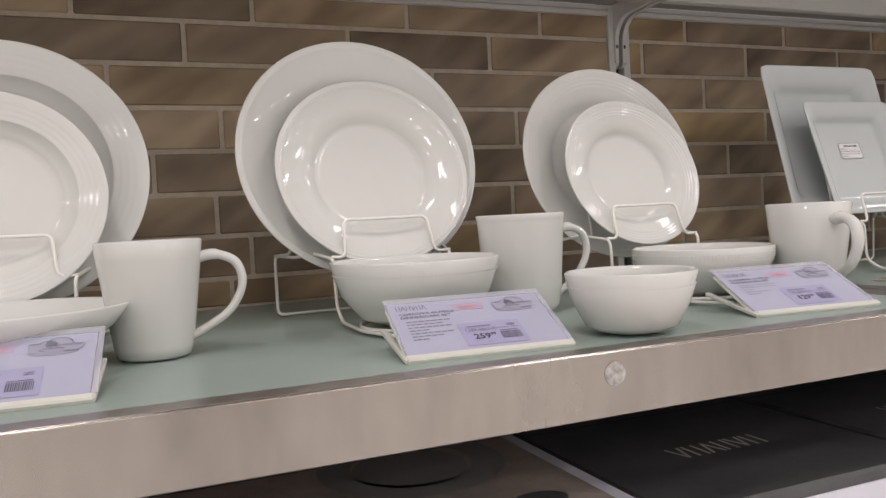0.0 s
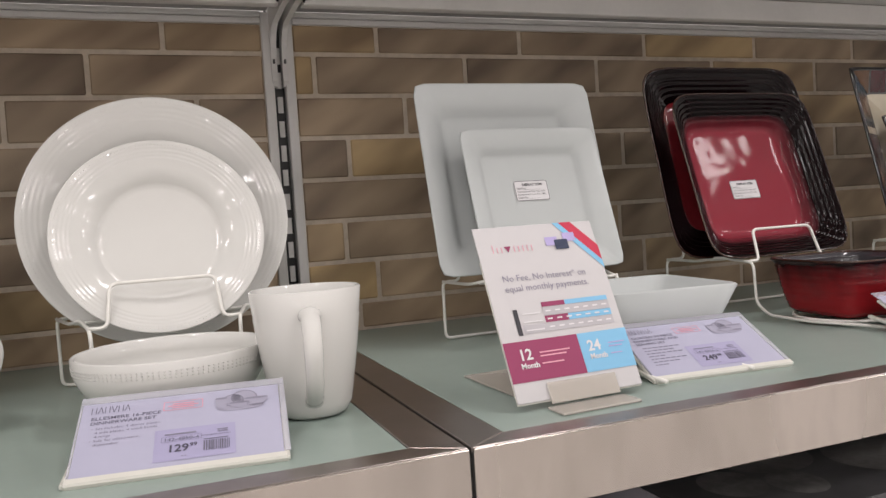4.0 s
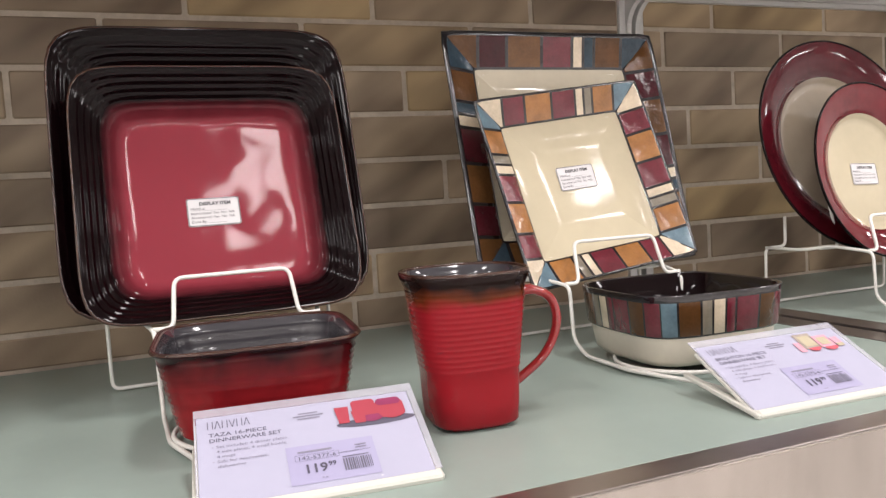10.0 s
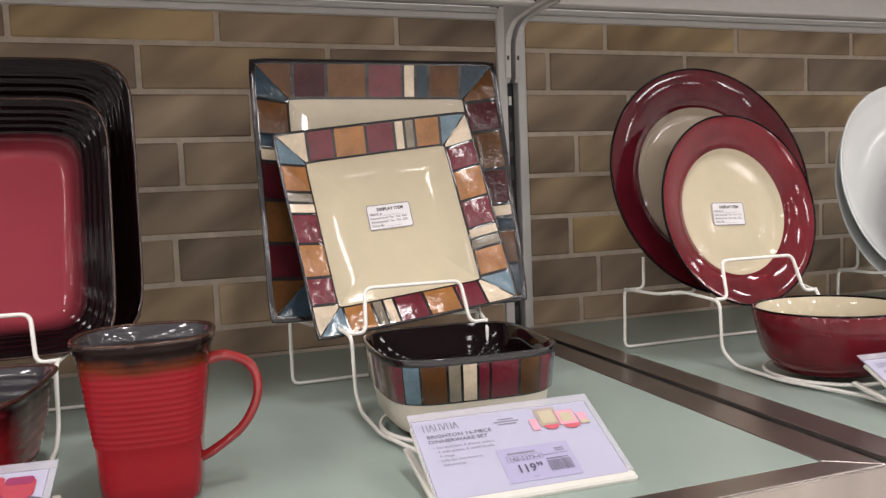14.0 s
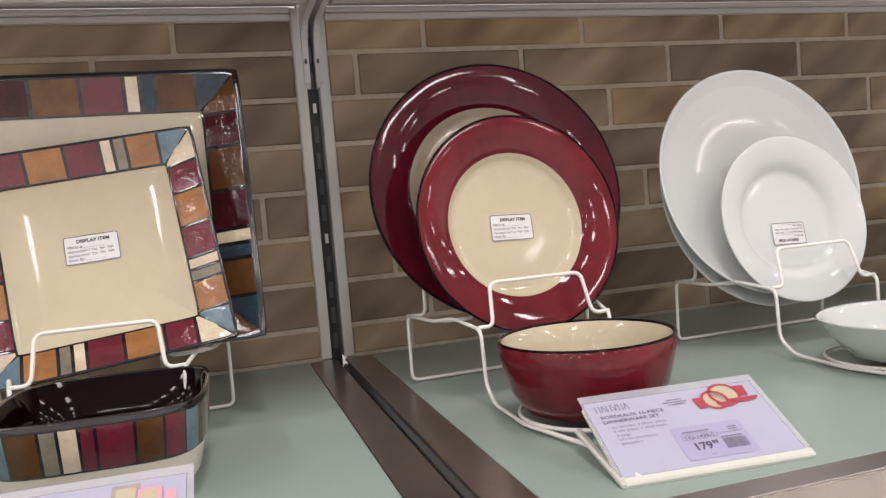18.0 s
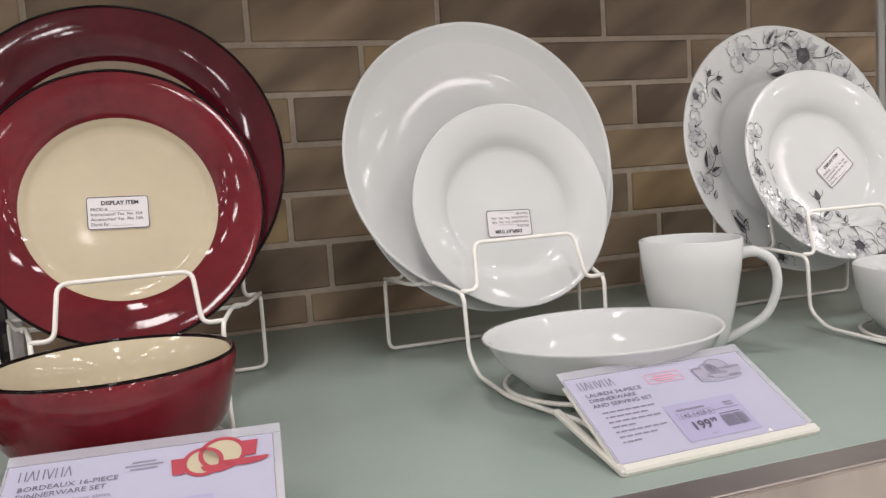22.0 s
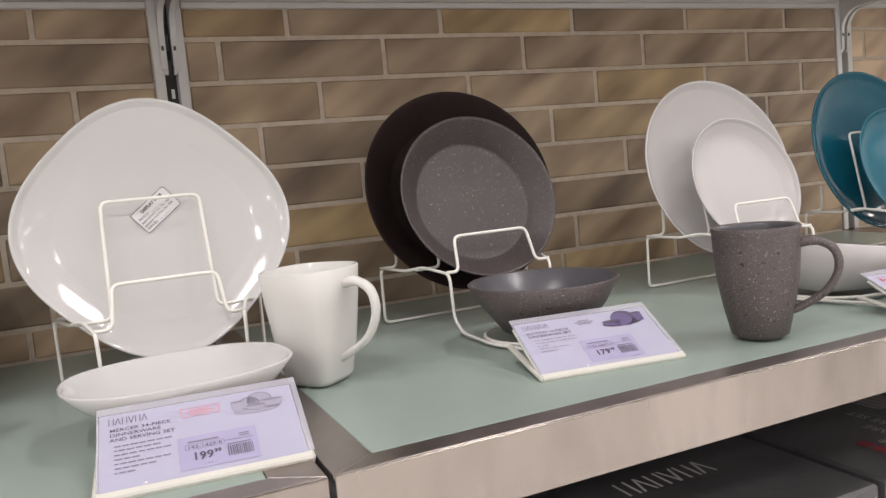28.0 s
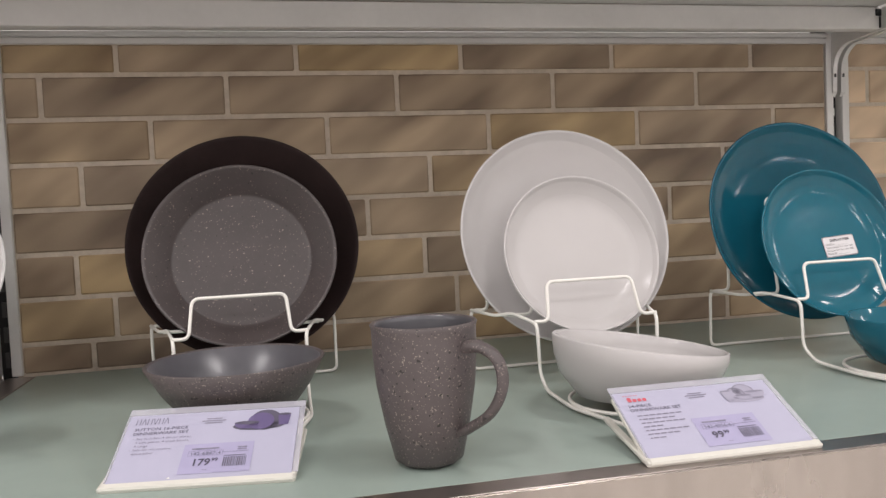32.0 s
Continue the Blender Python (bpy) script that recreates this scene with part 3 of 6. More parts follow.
def upright(x):
    t = thing("shelf_upright", pose(x, 0, 0), "slotted black steel upright between two bays", "upright", "shelf uprights")
    part("channel", box("channel", -0.0095, 0.012, 0.0, 0.0055, 0.05, 2.2, "black"), t)
    slot = box("slot", -0.004, 0.0085, -0.010, 0.001, 0.0118, 0.010, "slot_dark")
    # except on the upright at x = 0, the white ones are painted glints
    bright_slot = box("slot", -0.005, 0.0085, -0.011, 0.002, 0.0118, 0.011, "paint") if abs(x) < 0.1 else box("slot", -0.003, 0.0085, -0.006, 0.001, 0.0118, 0.006, "wire")
    for i in range(13):
        part("slot", bright_slot if i in (4, 9) or (abs(x) < 0.1 and 1 < i < 12) else slot, t, pose(0, 0, Z + 0.02 + i * 0.0335))
    # brackets that carry the shelves above: a plate with a rounded throat and a level arm
    for dx in (-0.0125, 0.0025):
        prof = [(0.010, 0.345), (-0.002, 0.345), (-0.006, 0.352), (-0.007, 0.385)]
        prof += [(-0.007 - 0.037 * (1 - math.cos(radians(a))), 0.385 + 0.039 * math.sin(radians(a))) for a in range(15, 91, 15)]
        prof += [(-0.100, 0.4275), (-0.300, 0.4255), (-0.300, 0.4585), (0.010, 0.4585)]
        bm = bmesh.new()
        f = bm.faces.new([bm.verts.new((dx, y, Z + z)) for y, z in prof])
        ext = bmesh.ops.extrude_face_region(bm, geom=[f])
        bmesh.ops.translate(bm, vec=(0.0075, 0, 0), verts=[v for v in ext["geom"] if isinstance(v, bmesh.types.BMVert)])
        bmesh.ops.recalc_face_normals(bm, faces=bm.faces)
        b = part("bracket", finish("bracket", bm, "paint"), t, label="pale grey shelf bracket")
        part("rivet", box("rivet", dx + 0.002, -0.0090, Z + 0.375, dx + 0.005, -0.0062, Z + 0.381, "slot_dark", 0.0008), b)
    return t


def upper_shelf(x, w):
    """A folded sheet shelf: a front lip, a level underside, and a box fold towards the wall."""
    t = thing("upper_shelf", pose(x, 0, Z), "pale grey enamelled metal shelf above the display", "shelf", "upper shelves")
    a, b = 0.012, w - 0.014
    part("tray", box("tray", a, -0.304, 0.461, b, -0.002, 0.480, "paint", 0.002), t)
    part("front_lip", box("front_lip", a, -0.310, 0.425, b, -0.3045, 0.485, "paint", 0.0015, 2), t)
    part("box_fold", box("box_fold", a + 0.002, -0.112, 0.427, b - 0.002, -0.106, 0.4595, "paint", 0.0015, 2), t)
    part("fold_return", box("fold_return", a + 0.002, -0.1055, 0.427, b - 0.002, -0.094, 0.4285, "paint", 0.0005), t)
    # darkened colour stands in for the shade in the gap above the rail
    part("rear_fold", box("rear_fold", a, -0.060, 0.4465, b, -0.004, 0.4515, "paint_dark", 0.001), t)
    for u in (a + 0.001, b - 0.011):
        part("hook_slot", box("hook_slot", u, -0.1145, 0.446, u + 0.010, -0.1123, 0.456, "black", 0.001), t)
        part("hook_slot", box("hook_slot", u + (0.006 if u > 0.1 else 0.001), -0.1145, 0.429, u + (0.009 if u > 0.1 else 0.004), -0.1123, 0.4455, "black", 0.0006), t)
    return t


def lower_shelf(x, w):
    t = thing("lower_shelf", pose(x, 0, 0), "grey metal stock shelf below the display", "shelf", "lower shelves")
    part("tray", box("tray", 0.006, -0.60, 0.55, w - 0.006, -0.01, 0.58, "paint", 0.002), t)
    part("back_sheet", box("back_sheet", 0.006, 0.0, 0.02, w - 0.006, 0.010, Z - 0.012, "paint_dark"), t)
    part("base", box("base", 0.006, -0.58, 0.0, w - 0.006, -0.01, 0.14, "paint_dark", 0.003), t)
    return t


for (x0, x1), gap0, gap1 in zip(BAYS, SHELF_GAP, SHELF_GAP[1:]):
    display_shelf(x0, x1 - x0, gap0, gap1)
    upper_shelf(x0, x1 - x0)
    lower_shelf(x0, x1 - x0)
for x0 in EDGES:
    upright(x0)

# ---------------------------------------------------------------- wire stand
def wire_stand_master():
    t = thing("wire_stand", pose(0, 0, 0), "white wire plate stand with a sloping card holder", "plate stand", "wire stands")
    r = 0.0019
    for s in (-1, 1):
        pts = [(s * 0.090, -0.2055, 0.112), (s * 0.090, -0.205, 0.074), (s * 0.1055, -0.188, 0.073), (s * 0.1055, -0.186, 0.0025),
               (0.0, -0.184, 0.0025)]
        part("rear_leg", tube("rear_leg", pts, r, "wire", bend=0.008), t)
        pts = [(s * 0.1055, -0.1885, 0.073), (s * 0.090, -0.235, 0.071), (s * 0.078, -0.262, 0.076), (s * 0.070, -0.296, 0.072),
               (s * 0.067, -0.312, 0.070), (s * 0.066, -0.314, 0.018), (s * 0.066, -0.335, 0.005), (s * 0.065, -0.40, 0.0035),
               (s * 0.045, -0.475, 0.004), (s * 0.046, -0.548, 0.004)]
        part("side_rail", tube("side_rail", pts, r, "wire", bend=0.009), t)
    pts = [(-0.068, -0.308, 0.072), (-0.052, -0.306, 0.071), (-0.048, -0.292, 0.111), (0.048, -0.292, 0.111), (0.052, -0.306, 0.071),
           (0.070, -0.306, 0.072)]
    part("front_rest", tube("front_rest", pts, r, "wire", bend=0.008), t)
    pts = [(-0.084, -0.252, 0.073), (-0.051, -0.250, 0.072), (-0.048, -0.223, 0.188), (0.048, -0.223, 0.188), (0.051, -0.250, 0.072),
           (0.084, -0.252, 0.073)]
    part("rear_rest", tube("rear_rest", pts, r, "wire", bend=0.008), t)
    c = [(0.062 * math.cos(2 * math.pi * i / 40), -0.395 + 0.062 * math.sin(2 * math.pi * i / 40), 0.0058) for i in range(40)]
    part("bowl_ring", tube("bowl_ring", c, r, "wire", closed=True), t)
    return t


CARD_SLOPE, CARD_PRESS = 27, 0.86


def card_holder(parent):
    """A sloping plastic tray with a low lip, under the card."""
    bm = bmesh.new()
    box_bm(-0.0690, -0.003, -0.0052, 0.0670, 0.080, -0.0022, 0.0008, bm)
    box_bm(-0.0700, -0.0105, -0.0052, 0.0705, -0.0028, 0.0026, 0.0014, bm)
    holder = part("card_holder", finish("card_holder", bm, "plastic"), parent, None, "cream plastic card holder")
    # its flat arms run back to the wire, lower than the sloping sheet
    level = Matrix.Diagonal((1, 1 / CARD_PRESS, 1, 1)) @ pose(0, 0, 0, -15)
    for u in (-0.0715, 0.0655):
        part("arm", box("arm", u, -0.008, -0.0042, u + 0.0055, 0.074, -0.0004, "plastic", 0.0008), holder, level)
    return holder


STAND = None


def stand(x, y):
    global STAND
    m = pose(x, y, Z)
    if STAND is None:
        STAND = wire_stand_master()
        STAND.matrix_basis = m
    else:
        copy_thing(STAND, m)


# ---------------------------------------------------------------- price cards
def disc(cx, cy, a, b, n=20, start=0.0, turn=1.0):
    return [(cx + a * math.cos(2 * math.pi * (start + turn * k / n)), cy + b * math.sin(2 * math.pi * (start + turn * k / n))) for k in range(n + (turn < 1))]


def hoop(cx, cy, a, b, inner, n=24):
    o, i = disc(cx, cy, a, b, n), disc(cx, cy, a * inner, b * inner, n)
    return [[o[k], o[(k + 1) % n], i[(k + 1) % n], i[k]] for k in range(n)]


def cup(cx, cy, w, h):
    return [(cx - w, cy + h), (cx - w * 0.72, cy), (cx + w * 0.72, cy), (cx + w, cy + h)]


def dish(cx, cy, w, h):
    return disc(cx, cy, w, h, 14, 0.5, 0.5)


def mark(x, y, w, h, step, t):
    """A maker's mark as a row of plain posts and slants."""
    def slant(a, b):
        return [(a - t / 2, y), (a + t / 2, y), (b + t / 2, y + h), (b - t / 2, y + h)]
    out = []
    for i in range(6):
        u = x + i * step
        if i % 2 == 0:
            out += [rect(u, y, u + t, y + h), rect(u + w - t, y, u + w, y + h)]
        elif i == 3:
            out += [slant(u + w / 2, u), slant(u + w / 2, u + w)]
        else:
            out += [slant(u, u + w / 2), slant(u + w, u + w / 2)]
    return out


# the small printed picture of each set: (material, outlines) from back to front
def set_picture(kind):
    if kind == "red":
        return [("ink_dark", [disc(0.046, 0.0650, 0.0190, 0.0026)]),
                ("red_print", [round_rect(0.036, 0.0665, 0.0475, 0.0795, 0.002), round_rect(0.047, 0.0660, 0.0610, 0.0775, 0.003)]),
                ("plum", [round_rect(0.0480, 0.0740, 0.0600, 0.0785, 0.002), dish(0.0445, 0.0690, 0.0062, 0.0045)]),
                ("red_print", [cup(0.0310, 0.0655, 0.0034, 0.0105), cup(0.0385, 0.0645, 0.0034, 0.0080), dish(0.0545, 0.0690, 0.0064, 0.0042)])]
    if kind == "blocks":
        return [("box_brown", [round_rect(0.0325, 0.0670, 0.0450, 0.0800, 0.0008)]), ("cream", [rect(0.0345, 0.0690, 0.0430, 0.0780)]),
                ("pink", [round_rect(0.0440, 0.0665, 0.0545, 0.0765, 0.0008), rect(0.0555, 0.0655, 0.0605, 0.0735), rect(0.0275, 0.0650, 0.0318, 0.0730)]),
                ("cream", [rect(0.0458, 0.0683, 0.0527, 0.0747), rect(0.0555, 0.0655, 0.0605, 0.0680)]), ("ink_red", [dish(0.0385, 0.0672, 0.0045, 0.0030), dish(0.0500, 0.0662, 0.0048, 0.0030)])]
    if kind == "wine":
        return [("cream", [disc(0.0375, 0.0715, 0.0066, 0.0060), disc(0.0450, 0.0745, 0.0080, 0.0070)]),
                ("red_print", hoop(0.0450, 0.0745, 0.0094, 0.0084, 0.80) + hoop(0.0375, 0.0715, 0.0080, 0.0072, 0.78)),
                ("red_print", [cup(0.0555, 0.0715, 0.0034, 0.0078), cup(0.0285, 0.0665, 0.0032, 0.0078), dish(0.0430, 0.0690, 0.0062, 0.0038), dish(0.0535, 0.0705, 0.0095, 0.0034)])]
    if kind == "slate":
        return [("ink_dark", [disc(0.0455, 0.0725, 0.0092, 0.0082), disc(0.0420, 0.0680, 0.0150, 0.0034)]),
                ("violet_print", [disc(0.0430, 0.0715, 0.0078, 0.0068), cup(0.0565, 0.0675, 0.0038, 0.0085), dish(0.0350, 0.0705, 0.0072, 0.0046)]),
                ("ink_dark", [disc(0.0350, 0.0705, 0.0072, 0.0014), disc(0.0565, 0.0760, 0.0038, 0.0010)])]
    return [("ink_pale", [disc(0.0470, 0.0745, 0.0085, 0.0068), disc(0.0400, 0.0725, 0.0070, 0.0058), disc(0.0445, 0.0657, 0.0150, 0.0026)]),
            ("ink_grey", hoop(0.0470, 0.0745, 0.0085, 0.0068, 0.9, 18) + hoop(0.0400, 0.0725, 0.0070, 0.0058, 0.88, 18)),
            ("ink_pale", [cup(0.0325, 0.0660, 0.0040, 0.0090), dish(0.0545, 0.0725, 0.0078, 0.0066), dish(0.0440, 0.0695, 0.0066, 0.0044)]),
            ("ink_grey", [disc(0.0545, 0.0725, 0.0078, 0.0010, 14), disc(0.0440, 0.0695, 0.0066, 0.0009, 14), disc(0.0325, 0.0750, 0.0040, 0.0009, 12), disc(0.0545, 0.0662, 0.0050, 0.0006, 12)])]


SIXTEEN = ("Set includes: 4 dinner plates,", "4 side plates, 4 small bowls,", "4 mugs", "Safe for microwave,", "dishwasher")


def price_card(x, y, turn, title, price, cents, picture, logo="canvas", pink=False, code=""):
    m = pose(x, y, Z + 0.0050, 0, 0, turn) @ pose(0, 0, 0, CARD_SLOPE) @ Matrix.Diagonal((1, CARD_PRESS, 1, 1))
    t = thing("price_card", m, "white printed price card in a sloping holder before its dinner set", "price card", "price cards")
    card_holder(t)
    w = 0.0675
    part("sheet", box("sheet", -w, -0.0015, -0.0016, w, 0.083, 0.0, "paper", 0.0003), t)
    bm = bmesh.new()
    for u0, v0, u1, v1 in ((-w - 0.0015, 0.0833, w + 0.0045, 0.0915), (w + 0.0003, 0.0, w + 0.0045, 0.0830), (-w - 0.0015, 0.0, -w - 0.0003, 0.0830)):
        box_bm(u0, v0, -0.0008, u1, v1, 0.0002, 0.0002, bm)
    part("sleeve", finish("sleeve", bm, "sleeve"), t, label="clear plastic sleeve round the card")
    z = 0.0004
    # maker's mark as plain strokes
    if logo == "canvas":
        part("logo", patch("logo", mark(-0.061, 0.0695, 0.0034, 0.0080, 0.0044, 0.0005), "ink_soft", z), t)
    else:
        part("logo", patch("logo", [round_rect(-0.058 + i * 0.0042, 0.0690, -0.0548 + i * 0.0042, 0.0730 if i else 0.0750, 0.001) for i in range(4)]
                           + [rect(-0.060 + i * 0.0022, 0.0772, -0.0588 + i * 0.0022, 0.0780) for i in range(6)], "ink_red", z), t)
    for i, line in enumerate(title):
        words(line, -0.0605, 0.0615 - i * 0.0056, 0.0052, "ink_soft", t, z, 0.00003)
    y0 = 0.0615 - len(title) * 0.0056
    if title and "16-PIECE" in title[0]:
        for i, line in enumerate(SIXTEEN):
            words(line, -0.0565, y0 - 0.0005 - i * 0.0047, 0.0037, "ink_grey", t, z, name="small_print")
        part("bullet", patch("bullet", [disc(-0.0585, y0 + 0.0006, 0.0005, 0.0005, 8), disc(-0.0585, y0 - 0.0135, 0.0005, 0.0005, 8)], "ink_pale", z), t)
    else:
        rows = []
        for i, ln in enumerate((0.034, 0.028, 0.036, 0.012, 0.031, 0.026, 0.010)):
            yy = y0 - 0.001 - i * 0.0048
            u = -0.0575
            while u < -0.0575 + ln:
                wd = 0.0018 + 0.0040 * ((i * 7 + int(u * 5000)) % 5) / 5
                rows.append(rect(u, yy, u + wd, yy + 0.0014))
                u += wd + 0.0009
        tagged(part("small_print", patch("small_print", rows, "ink_grey", z), t), kind="stuff")
    tag = part("price_tag", patch("price_tag", [rect(-0.017, 0.004, 0.036, 0.040)], "tag", z), t, label="lavender price tag")
    if price:
        ob = words(price, -0.0085, 0.0130, 0.0112, "ink_dark", tag, z + 0.0005, 0.00025, 0.84)
        words(cents, -0.0085 + max(v.co.x for v in ob.data.vertices) + 0.0006, 0.0172, 0.0058, "ink_dark", tag, z + 0.0005, 0.00012, 0.84)
    if code:
        words(code, -0.0112, 0.0256, 0.0050, "ink_soft", tag, z + 0.0005)
        part("rule", patch("rule", [rect(0.0135, 0.0275, 0.033, 0.0279), rect(-0.0125, 0.0247, 0.0135, 0.0249), rect(-0.0125, 0.0302, 0.0135, 0.0304),
                                    rect(-0.0125, 0.0247, -0.0123, 0.0304), rect(0.0133, 0.0247, 0.0135, 0.0304)], "ink_soft", z + 0.0005), tag)
    for u0, v0, u1, v1 in ((-0.0105, 0.0325, 0.010, 0.0340), (0.024, 0.0325, 0.031, 0.0336), (0.024, 0.0302, 0.031, 0.0310), (0.001, 0.0072, 0.0022, 0.0079), (0.003, 0.0072, 0.0042, 0.0079)):
        part("tag_print", patch("tag_print", [rect(u0, v0, u1, v1)], "ink_grey", z + 0.0005), tag)
    bars, xb = [], 0.0150
    rnd = random.Random(5)
    while xb < 0.0315:
        wd = rnd.choice((0.0004, 0.0006, 0.0009))
        bars.append(rect(xb, 0.0105, xb + wd, 0.0215))
        xb += wd + rnd.choice((0.0005, 0.0007))
    tagged(part("barcode", patch("barcode", bars + [rect(0.015, 0.0228, 0.031, 0.0236)], "ink_soft", z + 0.0005), tag), kind="stuff")
    if pink:
        o, i = round_rect(-0.013, 0.0635, 0.014, 0.0745, 0.001), round_rect(-0.0124, 0.0641, 0.0134, 0.0739, 0.001)
        part("notice", patch("notice", [[o[k], o[(k + 1) % len(o)], i[(k + 1) % len(i)], i[k]] for k in range(len(o))]
                             + [rect(-0.007, 0.0706, 0.008, 0.0718), rect(-0.010, 0.0682, 0.011, 0.0694), rect(-0.007, 0.0658, 0.008, 0.067)], "pink", z), t)
    else:
        part("notice", patch("notice", [rect(-0.0055, 0.0722, 0.0065, 0.0734), rect(-0.009, 0.0694, 0.0100, 0.0706),
                                        rect(-0.0065, 0.0666, 0.0075, 0.0678)], "ink_grey", z), t)
    sx, sy = (1.35, 1.65) if picture in ("red", "blocks", "wine", "slate") else (1.10, 1.35)
    for i, (mat, polys) in enumerate(set_picture(picture)):
        part("picture", patch("picture", [[(0.0400 + sx * (u - 0.0445), 0.0665 + sy * (v - 0.0720)) for u, v in q] for q in polys], mat, z + 0.0002 * i), t)
    return t


# ---------------------------------------------------------------- plates
def face(x, y, z, tilt, spin=0.0, yaw=0.0):
    """The pose of a plate that leans back on its stand, by its rim's middle."""
    return pose(x, y, Z + z, 90 - tilt, 0, yaw) @ pose(0, 0, 0, 0, 0, spin)


BIG, SMALL = 14.6, 19.3      # how far the large and the small plates lean back


def plate_rings(d, p=2.0, well=0.62, depth=0.02, n=96, angles=None, beads=(), foot=0.5, flat_rim=0.35, turn=0.0, coupe=0.0, cone=False, steep=False):
    """Outlines of a plate seen from the back's foot round the rim to the middle of its well."""
    R = d / 2
    prof = [(foot * 0.96, -depth - 0.004), (foot, -depth - 0.004), (foot + 0.02, -depth - 0.001), (well + 0.02, -depth * 0.92 - 0.002),
            (0.90, -depth * 0.30 - 0.003), (0.985, -0.003), (1.0, -0.0014), (0.998, -0.0002), (0.985, 0.0)]
    if cone:
        prof += [(q, -depth * 0.95 * (0.985 - q) / (0.985 - well)) for q in (0.96, 0.90, 0.84, 0.79, well + 0.015)]
        prof += [(well, -depth * 0.97), (well - 0.015, -depth * 0.995), (well - 0.04, -depth), (well * 0.5, -depth), (0.04, -depth)]
        return [ring(R * q, R * q, z, p, n, angles=angles, turn=turn) for q, z in prof], len(prof) - 1
    if coupe:
        steps = [0.97, 0.94, 0.90, 0.85, 0.80, 0.74, 0.68, 0.62, 0.55, 0.45, 0.30, 0.15, 0.03]
        prof += [(q, -depth * (1 - (q / 0.985) ** coupe)) for q in steps]
        return [ring(R * q, R * q, z, p, n, angles=angles, turn=turn) for q, z in prof], len(prof) - 1
    if steep:       # deep ribbed sides that run straight down to the well
        prof += [(q, -depth * 0.80 * (0.985 - q) / (0.975 - well) + h) for q, h in beads]
        prof += [(well + 0.012, -depth * 0.80), (well + 0.002, -depth * 0.86), (well - 0.010, -depth * 0.91), (well - 0.026, -depth * 0.950), (well - 0.046, -depth * 0.975),
                 (well - 0.075, -depth * 0.990), (well - 0.115, -depth * 0.998), (well - 0.17, -depth), (well * 0.5, -depth), (0.04, -depth)]
        return [ring(R * q, R * q, z, p, n, angles=angles, turn=turn) for q, z in prof], len(prof) - 1
    prof += [(q, -depth * 0.33 * (0.985 - q) / 0.20 + h) for q, h in beads]
    prof += [(well + (0.985 - well) * flat_rim, -depth * 0.42), (well + 0.035, -depth * 0.62), (well, -depth * 0.88), (well - 0.03, -depth * 0.97),
             (well - 0.07, -depth), (well * 0.5, -depth), (0.04, -depth)]
    return [ring(R * q, R * q, z, p, n, angles=angles, turn=turn) for q, z in prof], len(prof) - 1


def display_sticker(parent, x, y, z, spin=0, scale=1.0):
    m = pose(x, y, z, 0, 0, spin) @ Matrix.Scale(scale, 4)
    s = part("sticker", patch("sticker", [round_rect(-0.0235, -0.0135, 0.0235, 0.0135, 0.0025)], "label"), parent, m, "white display item sticker")
    o, i = round_rect(-0.0232, -0.0132, 0.0232, 0.0132, 0.0024), round_rect(-0.0226, -0.0126, 0.0226, 0.0126, 0.0020)
    part("border", patch("border", [[o[k], o[(k + 1) % len(o)], i[(k + 1) % len(i)], i[k]] for k in range(len(o))], "ink", 0.0003), s)
    words("DISPLAY ITEM", -0.0125, 0.0065, 0.0046, "ink", s, 0.0003, 0.00015)
    for k, line in enumerate(("PROD.#___________", "Instructions? Yes  No  NA", "Accessories? Yes  No  NA", "Done By: _________")):
        words(line, -0.0205, 0.0018 - k * 0.0040, 0.0036, "ink", s, 0.0003)
    return s


def round_plate(x, y, z, d, lean, mats, label, well=0.62, depth=0.02, slots=None, beads=(), sticker=None, group="", p=2.0, spin=0.0, turn=0.0, edge=None, coupe=0.0, cone=False, yaw=0.0, steep=False):
    rings, bands = plate_rings(d, p, well, depth, beads=beads, turn=turn, coupe=coupe, cone=cone, steep=steep)
    sl = None
    if slots:       # back, rim edge, rim, well
        nb = len(beads)
        sl = [slots[0]] * 4 + [slots[1]] * 4 + [slots[2]] * nb + [slots[4] if len(slots) > 4 else slots[2]] * 2 + [slots[3]] * (bands - 10 - nb)
    t = thing("plate", face(x, y, z, lean, spin, yaw), label, "plate", group)
    part("dish", loft("dish", rings, mats, sl), t)
    if edge:
        e = [(math.cos(2 * math.pi * i / 72) * d * 0.4955, math.sin(2 * math.pi * i / 72) * d * 0.4955, 0.0) for i in range(72)]
        part("rim_edge", tube("rim_edge", e, 0.0012, edge, closed=True, sides=6), t)
    if sticker:
        display_sticker(t, sticker[0], sticker[1], -depth + 0.0008, sticker[2], sticker[3] if len(sticker) > 3 else 1.0)
    return t


def ribs(a, b, n, h):
    """Fine raised rings between two fractions of the radius."""
    return [(b - (b - a) * i / (6 * n), h * math.sin(math.pi * i / 6) ** 2) for i in range(6 * n)]


